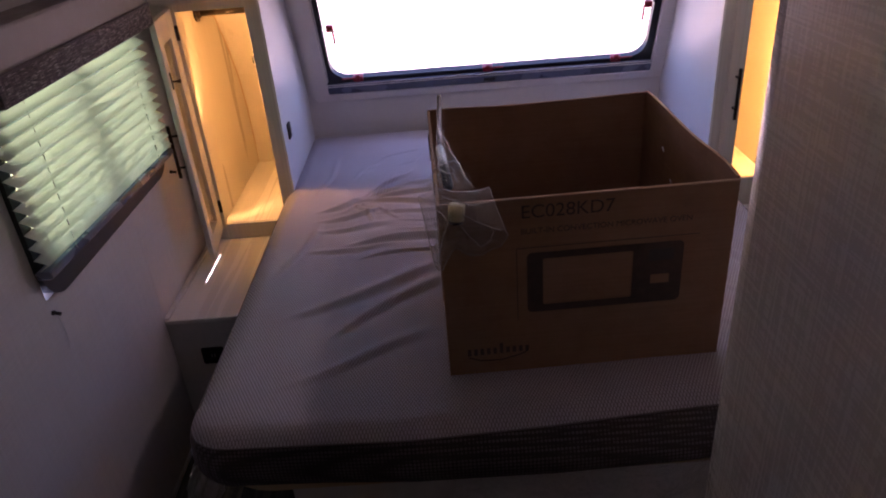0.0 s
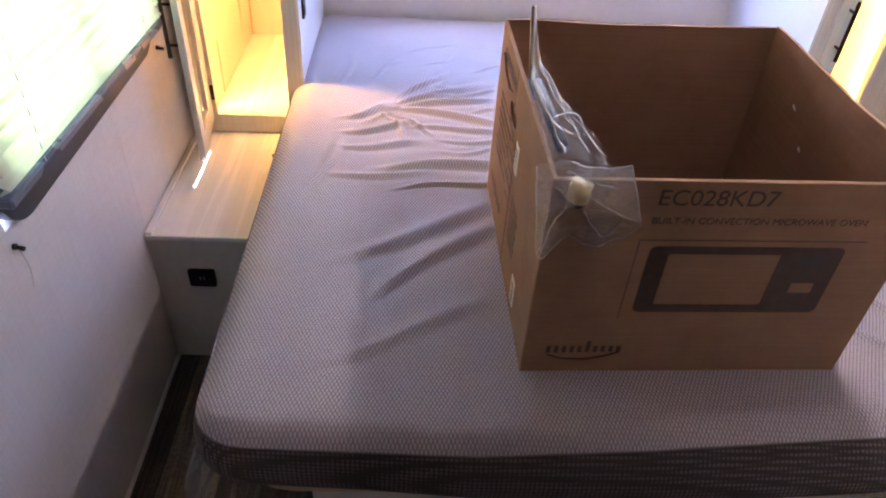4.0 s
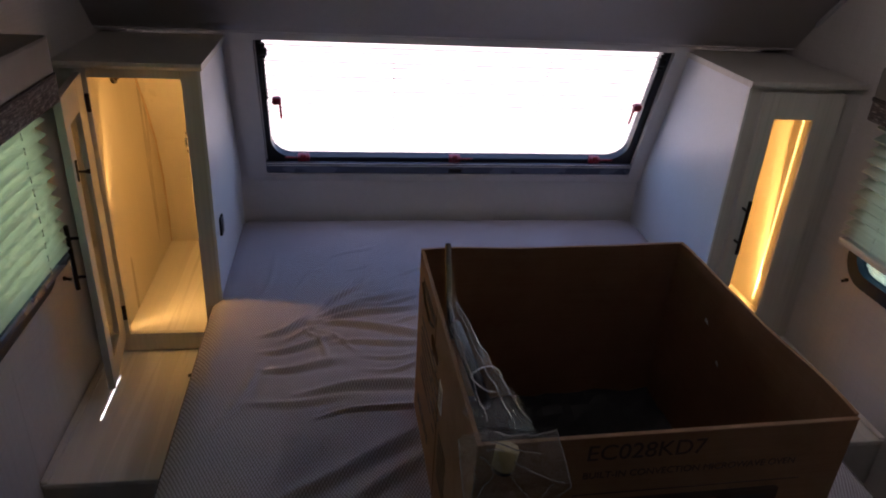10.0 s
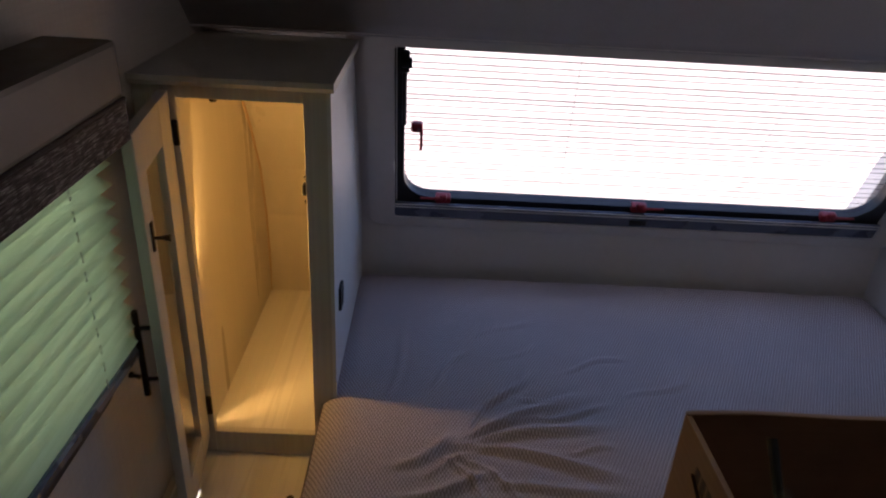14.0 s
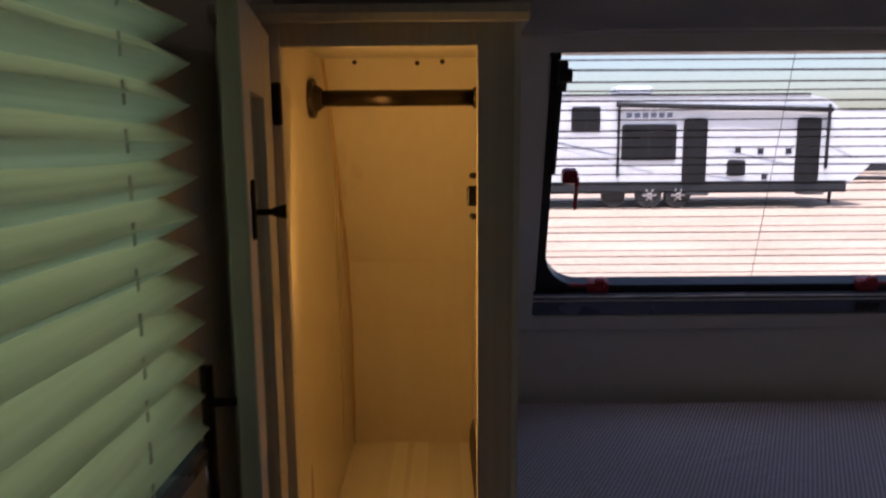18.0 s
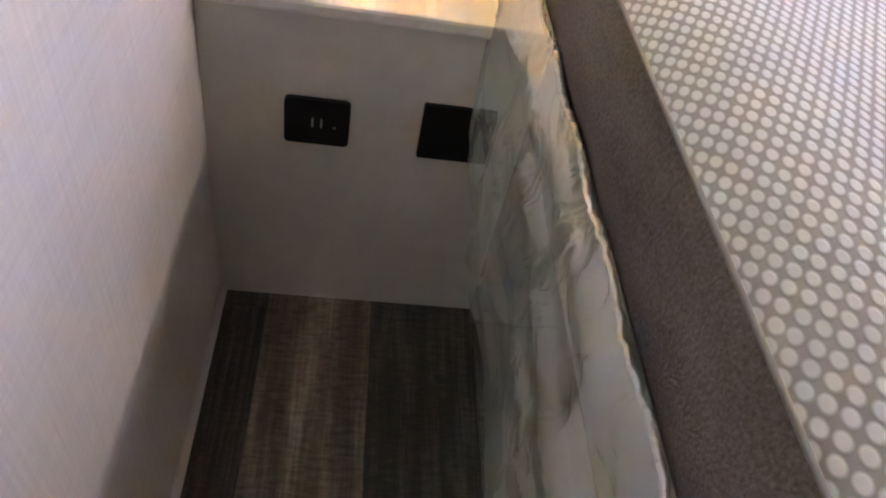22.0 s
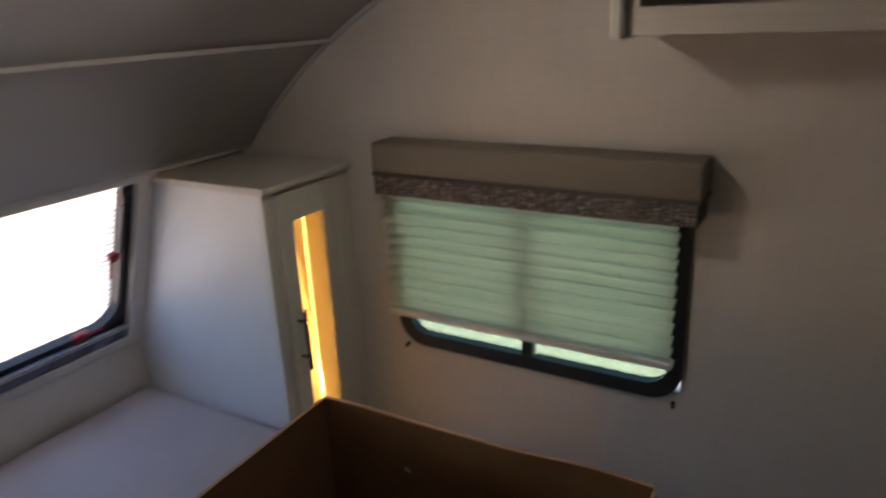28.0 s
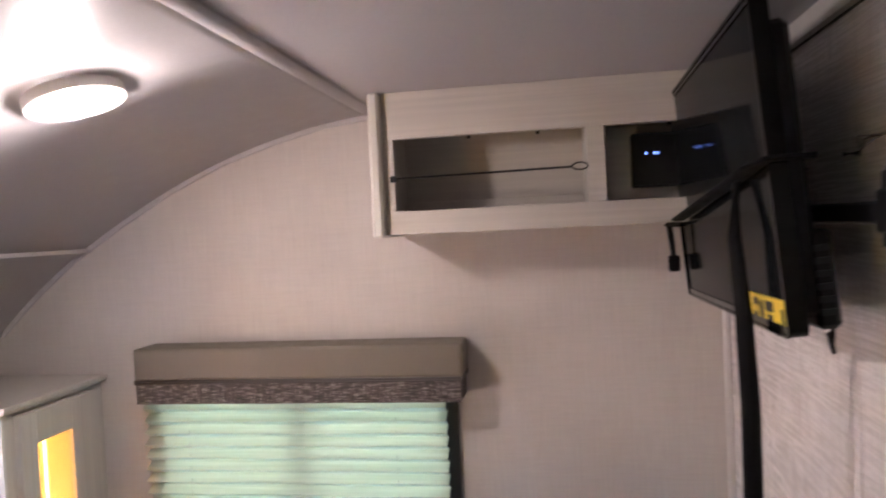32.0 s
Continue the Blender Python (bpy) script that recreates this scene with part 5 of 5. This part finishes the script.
def crushed_tube(stops, seed):
    """A crushed sleeve of film through (x, y, z, half width, half height)."""
    bm, rings_ = bmesh.new(), []
    for s0, s1 in zip(stops, stops[1:]):
        for k in range(7):
            f = k / 7
            x, y, z, wd, ht = (p + (q - p) * f for p, q in zip(s0, s1))
            ring_ = []
            for j in range(18):
                an = j * math.tau / 18
                q = Vector((y * 22, math.cos(an) * 1.3, math.sin(an) * 1.3 + seed))
                r = 1 + 0.42 * noise.noise(q) + 0.25 * noise.noise(q * 2.3)
                ring_.append(bm.verts.new((x + wd * r * math.cos(an), y + 0.006 * noise.noise(q * 1.7), z + ht * r * math.sin(an))))
            rings_.append(ring_)
    for p, q in zip(rings_, rings_[1:]):
        for j in range(18):
            bm.faces.new((p[j], p[(j + 1) % 18], q[(j + 1) % 18], q[j]))
    return bm


under("neck", crushed_tube([(-0.172, 1.502, 1.118, 0.050, 0.018), (-0.176, 1.56, 1.112, 0.040, 0.026), (-0.184, 1.64, 1.104, 0.029, 0.028), (-0.192, 1.74, 1.10, 0.024, 0.026), (-0.198, 1.80, 1.112, 0.021, 0.022),
                            (-0.198, 1.825, 1.108, 0.013, 0.016), (-0.197, 1.87, 1.112, 0.010, 0.014), (-0.196, 1.92, 1.135, 0.006, 0.009), (-0.196, 1.95, 1.15, 0.008, 0.010)], 4.0), M_FILM, bag, "crushed neck lying along the rim")
# three pale strands along the neck, drawn as its bright highlights
for dx, dz, ph in ((-0.020, 0.026, 0.0), (0.020, 0.024, 1.4), (0.003, 0.032, 2.7)):
    line_ = []
    for k in range(27):
        f = k / 26
        taper = 1.5 - 1.1 * f
        line_.append((-0.172 - 0.026 * f + dx * taper + 0.0016 * math.sin(k * 0.9 + ph), 1.515 + 0.34 * f, 1.112 - 0.008 * math.sin(math.pi * f) + dz * (1.0 - 0.5 * f) + 0.0016 * math.sin(k * 1.3 + ph * 2)))
    under("crease_glint", tube(line_, 0.0008, 5), M_CREASE_GLINT, bag)
under("fold_ring", tube([(-0.183 + 0.024 * math.cos(k * 0.42), 1.615 + 0.030 * math.sin(k * 0.42), 1.136 + 0.004 * math.sin(k * 0.9)) for k in range(13)], 0.0013, 5), M_CREASE_GLINT, bag)
under("pipe", rod((-0.186, 1.60, 1.098), (-0.200, 1.815, 1.103), 0.011, 12), M_BLACK, bag, "dark short pipe in the bag", True)
fit_ = under("fitting", rod((-0.176, 1.498, 1.070), (-0.172, 1.500, 1.100), 0.017, 16), M_BRASS, bag, "yellowed hose fitting", True)
under("bore", rod((-0.1765, 1.496, 1.062), (-0.176, 1.497, 1.071), 0.014, 16), M_BLACK, bag, parent=fit_)
under("tool", tube([(-0.193, 2.00, 1.175), (-0.196, 1.96, 1.145), (-0.20, 1.90, 1.10), (-0.20, 1.84, 1.06)], 0.006, 8), M_BLACK, bag, "dark thin rod in the bag")

# ---- overhead cabinet ----
cab = thing("overhead_cabinet", (1.0, 1.4, 1.723), "white-washed overhead cabinet with open cubbyholes", "cabinet")
FX = 0.872
Z0, Z1 = 1.723, HC - 0.001


def slab(name, y0, y1, z0, z1, x0=FX, x1=FX + 0.018, mat=None, label="", bev=0.001):
    return under(name, cuboid(x0, x1, y0, y1, z0, z1, bev), mat or M_FRAME_Y, cab, label)


slab("end_panel", 1.742, 1.768, Z0 - 0.006, Z1, FX - 0.022, XW - 0.001, M_FRAME, "thicker end panel with a rounded edge", 0.006)
slab("top_rail", YT + 0.002, 1.742, 1.932, Z1)
slab("bottom_rail", YT + 0.002, 1.742, Z0, 1.774)
slab("stile", 1.718, 1.742, 1.774, 1.932)
slab("stile", 1.265, 1.303, 1.774, 1.932)
slab("stile", YT + 0.002, 1.03, 1.774, 1.932)
slab("floor_board", YT + 0.002, 1.742, 1.752, 1.768, FX + 0.018, XW - 0.002, M_FRAME_Y)
slab("back_board", YT + 0.002, 1.742, 1.768, Z1, XW - 0.012, XW - 0.002, M_FRAME_Y)
slab("divider", 1.288, 1.303, 1.768, Z1, FX + 0.018, XW - 0.012, M_FRAME)
slab("back_lip", 1.303, 1.742, 1.768, 1.80, XW - 0.030, XW - 0.012, M_FRAME_Y)
slab("partition", 1.19, 1.262, 1.77, 1.935, FX + 0.075, FX + 0.087, M_FRAME_Y)
slab("control_board", YT + 0.01, 1.262, 1.77, 1.935, FX + 0.088, FX + 0.10, M_FRAME_Y)
for y in (1.55, 1.40):
    slab("screw", y, y + 0.008, 1.926, 1.934, FX + 0.02, FX + 0.03, M_BLACK)
bc = thing("bungee_cord", (FX - 0.004, 1.5, 1.85), "black elastic cord with a looped end stretched across the cubbyhole", "cord")
under("cord", tube([(FX - 0.003, 1.722, 1.846), (FX - 0.004, 1.6, 1.8465), (FX - 0.004, 1.45, 1.848), (FX - 0.004, 1.335, 1.8495)], 0.0024, 8), M_BLACK, bc)
lp = [(FX - 0.005, 1.318 + 0.016 * math.cos(k * math.tau / 16) + (0.004 if k == 0 else 0), 1.85 + 0.0075 * math.sin(k * math.tau / 16)) for k in range(17)]
under("loop", tube(lp, 0.0018, 6), M_BLACK, bc)
under("hook", cuboid(FX - 0.006, FX, 1.712, 1.728, 1.838, 1.852, 0.002), M_BLACK, bc)
cp = thing("control_unit", (FX + 0.07, 1.15, 1.857), "black control unit with a blue lit display", "control panel")
under("case", cuboid(FX + 0.044, FX + 0.086, 1.095, 1.208, 1.80, 1.915, 0.004), M_BLACK, cp)
for k, y in enumerate((1.152, 1.159, 1.176)):
    under("digit", cuboid(FX + 0.0425, FX + 0.0438, y, y + 0.0035, 1.869, 1.874), M_DIGIT, cp)

# ---- television on its arm ----
TVC = Vector((0.622, 1.101, 1.784))
tv = thing("television", TVC, "black flat television swung out from the wall, still strapped", "television")
tv.rotation_euler = (radians(-4.6), radians(1.3), radians(-0.5))
w, h = 0.350, 0.213
tp = lambda name, bm, mat, label="", parent=None, smooth=False: part(name, bm, mat, parent or tv, label, smooth)
tp("bezel", ring(rounded(-w, w, -h, h, 0.012, 4), rounded(-w + 0.010, w - 0.010, -h + 0.014, h - 0.010, 0.003, 4), 'y', -0.012, 0.010), M_GLOSS, "glossy black bezel")
tp("bezel_lip", ring(rounded(-w - 0.001, w + 0.001, -h - 0.001, h + 0.001, 0.012, 4), rounded(-w + 0.003, w - 0.003, -h + 0.003, h - 0.003, 0.010, 4), 'y', 0.0095, 0.012), M_GLOSS)
tp("screen", cuboid(-w + 0.009, w - 0.009, 0.002, 0.008, -h + 0.013, h - 0.009), M_SCREEN, "dark glossy screen")
bm = cuboid(-w + 0.02, w - 0.02, -0.040, -0.012, -h + 0.02, h - 0.03, 0.008)
cuboid(-w + 0.020, w - 0.1, -0.058, -0.03, -h + 0.004, -h + 0.13, 0.006, bm=bm)
bk = tp("back_shell", bm, M_BLACK, "ribbed black back")
for k in range(6):
    tp("vent_rib", cuboid(-w + 0.017, -w + 0.021, -0.054, -0.034, -h + 0.022 + k * 0.016, -h + 0.030 + k * 0.016), M_RUBBER, parent=bk)
lb = tp("energy_label", cuboid(-w + 0.014, -w + 0.185, 0.0085, 0.0095, -h + 0.006, -h + 0.046), M_YELLOW, "yellow energy sticker")
for k, (x0, x1, z0, z1) in enumerate(((0.018, 0.030, 0.022, 0.044), (0.062, 0.098, 0.036, 0.050), (0.070, 0.090, 0.024, 0.032), (0.110, 0.124, 0.024, 0.048), (0.134, 0.156, 0.040, 0.050), (0.140, 0.160, 0.024, 0.030))):
    tp("bar", cuboid(-w + x0, -w + x1, 0.0094, 0.0099, -h + z0 - 0.010, -h + z1 - 0.010), M_INK, parent=lb)
tp("foot_loop", tube([(-w + 0.035, -0.05, -h + 0.004), (-w + 0.03, -0.045, -h - 0.018), (-w + 0.012, -0.04, -h - 0.022), (-w + 0.006, -0.035, -h + 0.003)], 0.003, 8), M_BLACK, "", None)

strap = thing("strap", (0.58, 1.11, 1.75), "black webbing strap wound round the television and hanging down", "strap")
under("loop", tube([(0.256, 1.066, 1.800), (0.264, 1.116, 1.799), (0.305, 1.126, 1.793), (0.377, 1.124, 1.784), (0.52, 1.123, 1.768), (0.70, 1.123, 1.748), (0.88, 1.123, 1.727), (0.972, 1.123, 1.716), (0.982, 1.104, 1.714)], 0.016, 8, flat=0.25), M_WEB, strap)
under("tail", tube([(0.400, 1.122, 1.784), (0.400, 1.127, 1.70), (0.402, 1.118, 1.60), (0.420, 1.108, 1.46), (0.455, 1.10, 1.2), (0.47, 1.10, 0.8), (0.48, 1.10, 0.3), (0.50, 1.12, 0.03), (0.60, 1.20, 0.010), (0.76, 1.33, 0.010), (0.90, 1.42, 0.010), (1.0, 1.42, 0.010)], 0.0135, 8, flat=0.5), M_WEB, strap)
under("buckle", cuboid(0.978, 0.998, 1.105, 1.128, 1.612, 1.648, 0.003), M_WEB, strap, "metal-toothed buckle")
under("buckle_strap", tube([(0.982, 1.126, 1.72), (0.986, 1.120, 1.67), (0.987, 1.117, 1.63)], 0.010, 6, flat=0.2), M_WEB, strap)

mnt = thing("wall_mount", (0.222, YT, 1.75), "black steel swing-arm television mount bolted to the partition", "wall mount")
under("plate", cuboid(0.193, 0.228, YT - 0.001, YT + 0.008, 1.664, 1.846, 0.002), M_BLACK, mnt)
for zz in (1.690, 1.82):
    under("screw", rod((0.213, YT + 0.008, zz), (0.213, YT + 0.0105, zz), 0.004, 8), M_STEEL, mnt)
under("bracket", cuboid(0.188, 0.222, YT + 0.008, YT + 0.045, 1.705, 1.755, 0.003), M_BLACK, mnt)
under("pivot", rod((0.215, YT + 0.03, 1.69), (0.215, YT + 0.03, 1.775), 0.010, 14), M_BLACK, mnt)
under("bolt_cap", rod((0.215, YT + 0.03, 1.775), (0.215, YT + 0.03, 1.781), 0.006, 10), M_STEEL, mnt, "bright bolt head")
under("arm", cuboid(0.215, 0.60, YT + 0.018, YT + 0.036, 1.715, 1.742, 0.003), M_BLACK, mnt)
under("head", cuboid(0.46, 0.70, YT + 0.034, YT + 0.052, 1.66, 1.80, 0.004), M_BLACK, mnt)
wr = thing("loose_wire", (0.26, YT + 0.02, 1.81), "loose pale wires dangling beside the mount", "wire")
for k in range(3):
    under("strand", tube([(0.235, YT + 0.012, 1.825 - k * 0.004), (0.27, YT + 0.03 + k * 0.006, 1.812 + k * 0.004), (0.31, YT + 0.022, 1.806 - k * 0.003), (0.345, YT + 0.03, 1.803 + k * 0.002)], 0.0012, 5), M_STEEL, wr)

# ---- ceiling fittings ----
pk = thing("puck_light", (0.38, 2.12, 1.972), "round lit puck light set in the curved ceiling", "ceiling light")
pk.rotation_euler = (radians(-16), 0, 0)
part("rim", ring([(0.076 * math.cos(k * math.tau / 28), 0.076 * math.sin(k * math.tau / 28)) for k in range(28)], [(0.067 * math.cos(k * math.tau / 28), 0.067 * math.sin(k * math.tau / 28)) for k in range(28)], 'z', -0.014, 0.004), M_WHITE, pk, "white rim")
part("lens", rod((0, 0, -0.012), (0, 0, 0.0), 0.068, 28), M_PUCK, pk, "glowing lens")
sp = thing("ceiling_speaker", (0.155, 1.382, HC), "round white ceiling speaker with a domed grille", "speaker")
bm = rod((0.155, 1.382, HC - 0.010), (0.155, 1.382, HC), 0.085, 36, r2=0.087)
under("rim", bm, M_WHITE, sp, "", True)
under("grille", rod((0.155, 1.382, HC - 0.022), (0.155, 1.382, HC - 0.009), 0.058, 32, r2=0.070), M_TRIM, sp, "", False)

ex = thing("exit_sign", (-0.575, 2.985, 1.455), "small red-lettered exit marking above the front window", "sign")
ex.rotation_euler = (radians(44), 0, 0)
part("plate", cuboid(-0.045, 0.045, 0.0, 0.002, -0.016, 0.016, 0.0005), M_TRIM, ex)
tx = lettering("EXIT", 0.034, Matrix(), M_RED, "letters", ex, align='CENTER')
tx.matrix_basis = pose(0, -0.001, -0.012, 90, 0, 0)
hk = thing("shade_pull", (-0.40, 3.06, 1.42), "black knob with a thin dark seam line above the window", "shade pull")
under("knob", rod((-0.405, 3.025, 1.412), (-0.405, 3.055, 1.420), 0.009, 12), M_BLACK, hk)
under("line", tube([(-0.40, 3.038, 1.409), (0.0, 3.038, 1.405), (0.25, 3.040, 1.403)], 0.0018, 6), M_BLACK, hk)

# ---- outside ----
bm = bmesh.new()
span = [-900, -300, -120, -60] + list(range(-40, 81, 8)) + [120, 300, 900]
gv = [[bm.verts.new((u, v, -0.80)) for v in span] for u in span]
for r0, r1 in zip(gv, gv[1:]):
    for c0 in range(len(span) - 1):
        bm.faces.new((r0[c0], r1[c0], r1[c0 + 1], r0[c0 + 1]))
g = part("ground", bm, M_GRAVEL)
tagged(g, "pale pinkish gravel lot in sunlight", "ground", kind="structure")


def trailer(x0, y, length, label, detail=True, height=2.72):
    """A travel trailer seen side-on; x0 is its left end, y its near side."""
    zb, zt_ = -0.16, height - 0.35
    tr = thing("travel_trailer", (x0 + length / 2, y, -0.8), label, "travel trailer", "parked trailers")
    x1 = x0 + length
    prof_ = [(x0, zb), (x1 - 0.35, zb), (x1 + 0.25, zb + 0.55), (x1 + 0.30, zb + 1.1), (x1 - 0.25, zb + 1.75), (x1 - 1.1, zt_ - 0.1), (x1 - 1.6, zt_), (x0 + 0.1, zt_), (x0, zt_ - 0.15)]
    under("shell", prism(prof_, 'y', y, y + 2.4), M_SIDING, tr, "white ribbed siding")
    under("skirt", cuboid(x0 + 0.02, x1 - 0.4, y - 0.02, y + 2.42, zb - 0.22, zb + 0.12), M_SKIRT, tr, "dark lower skirt")
    under("roof_edge", cuboid(x0 + 0.1, x1 - 1.6, y - 0.03, y + 2.4, zt_, zt_ + 0.05), M_SKIRT, tr)
    if not detail:
        return tr
    for k in range(11):
        z = zb + 0.25 + k * 0.2
        if z < zt_ - 0.1:
            under("rib", cuboid(x0 + 0.02, x1 - 1.1 if z > 1.3 else x1 - 0.3, y - 0.008, y, z, z + 0.014), M_SIDING, tr)
    for xw_, zz, ww, hh in ((2.86, 1.40, 0.82, 0.68), (4.30, 0.56, 1.56, 1.02), (7.34, 0.10, 0.52, 0.46)):
        wd = under("window", prism(rounded(xw_, xw_ + ww, zz, zz + hh, 0.08, 4), 'y', y - 0.04, y + 0.01), M_SKIRT, tr, "dark trailer window")
        under("pane", cuboid(xw_ + 0.06, xw_ + ww - 0.06, y - 0.05, y - 0.035, zz + 0.06, zz + hh - 0.06), M_DARKGLASS, tr, parent=wd)
        if ww > 0.7:
            under("bar", cuboid(xw_ + ww / 2 - 0.02, xw_ + ww / 2 + 0.02, y - 0.055, y - 0.03, zz + 0.04, zz + hh - 0.04), M_SKIRT, tr, parent=wd)
    for xd in (6.05, 9.28):
        dr = under("entry_door", prism(rounded(xd, xd + 0.68, zb + 0.06, 1.74, 0.12, 4), 'y', y - 0.05, y + 0.01), M_DARKGLASS, tr, "dark entry door")
        under("step", cuboid(xd + 0.05, xd + 0.65, y - 0.45, y - 0.05, zb - 0.25, zb - 0.2), M_SKIRT, tr, parent=dr)
    for xx in (5.15, 5.98):
        wh = under("wheel", rod((xx, y + 0.02, -0.44), (xx, y + 0.24, -0.44), 0.36, 28), M_TYRE, tr, "black tyre on alloy wheel")
        under("rim", rod((xx, y - 0.005, -0.44), (xx, y + 0.03, -0.44), 0.22, 20), M_SKIRT, tr, parent=wh)
        for k in range(6):
            an = k * math.tau / 6
            under("spoke", rod((xx + 0.03 * math.cos(an), y - 0.02, -0.44 + 0.03 * math.sin(an)), (xx + 0.2 * math.cos(an), y - 0.02, -0.44 + 0.2 * math.sin(an)), 0.03, 6), M_ALLOY, tr, parent=wh)
    under("spare_wheel", rod((4.15, y + 0.1, -0.44), (4.15, y + 0.3, -0.44), 0.33, 24), M_TYRE, tr)
    for p0, p1, th_ in (((0.9, 1.45), (4.2, 0.72), 0.09), ((2.4, 0.95), (5.2, 0.22), 0.05), ((6.7, 0.15), (8.3, -0.10), 0.05), ((7.3, 0.85), (9.2, 0.40), 0.07), ((10.2, 0.95), (11.0, 0.6), 0.08)):
        (xa, za), (xb, zb2) = p0, p1
        under("stripe", prism([(xa, za), (xb, zb2), (xb, zb2 - th_ * 0.3), (xa + 0.2, za - th_)], 'y', y - 0.012, y - 0.002), M_STRIPE, tr, "slate graphic stripe")
    aw = under("awning", rod((4.1, y - 0.12, 2.12), (10.2, y - 0.12, 1.95), 0.07, 10), M_SKIRT, tr, "rolled dark awning")
    for xx in (4.2, 10.15):
        under("awning_arm", cuboid(xx - 0.03, xx + 0.03, y - 0.1, y - 0.02, 0.1 if xx < 5 else 0.3, 2.1), M_SKIRT, tr, parent=aw)
    for k in range(6):
        under("mark", cuboid(4.42 + k * 0.23, 4.58 + k * 0.23, y - 0.012, y - 0.002, 1.76, 1.90), M_STRIPE, tr)
    for xx, zz in ((7.55, 0.75), (8.2, 0.72), (9.0, 0.72), (8.35, 0.0)):
        under("vent_cover", cuboid(xx, xx + 0.16, y - 0.02, y, zz, zz + 0.16), M_SKIRT, tr)
    for xx in (2.2, 3.5):
        under("port", rod((xx, y - 0.015, -0.02), (xx, y, -0.02), 0.07, 12), M_SIDING, tr)
    under("battery_box", cuboid(10.3, 10.9, y + 0.2, y + 0.9, -0.2, 0.35), M_SKIRT, tr)
    under("jack", rod((10.9, y + 1.0, -0.8), (10.9, y + 1.0, 0.1), 0.05, 8), M_SKIRT, tr)
    under("roof_unit", cuboid(4.3, 5.4, y + 0.8, y + 1.6, zt_ + 0.05, zt_ + 0.33, 0.08), M_SIDING, tr)
    under("roof_vent", cuboid(2.4, 2.9, y + 0.8, y + 1.2, zt_ + 0.05, zt_ + 0.2), M_SIDING, tr)
    return tr


trailer(0.6, 22.0, 10.6, "white travel trailer with dark graphics parked across the gravel lot")
trailer(15.5, 34.0, 9.0, "white travel trailer parked farther off on the lot", False)
trailer(28.0, 38.0, 9.0, "white travel trailer parked farther off on the lot", False)

# ---- floor planks ----
pm = bpy.data.meshes.new("plank")
bm = cuboid(-0.0745, 0.0745, -0.457, 0.457, -0.004, 0.0, 0.001)
bm.to_mesh(pm)
bm.free()
pm.materials.append(M_PLANK)
pt = pm.copy()
pt.materials[0] = M_PLANK_TAN
for col in range(16):
    x = -1.135 + 0.15 * col
    for row in range(5):
        y = FLOOR_Y[0] + 0.1 + 0.3 * (col % 3) + 0.916 * row
        if y > 2.9 or (-0.56 < x < 0.52 and y > 1.95):
            continue
        ob = new("plank", pt if (col + 2 * row) % 5 == 2 else pm)
        ob.location = (x, y, 0.0)
        if col in (0, 15):
            ob.location.x, ob.scale.x = math.copysign(1.094, x), 0.46
        ob.parent = fl
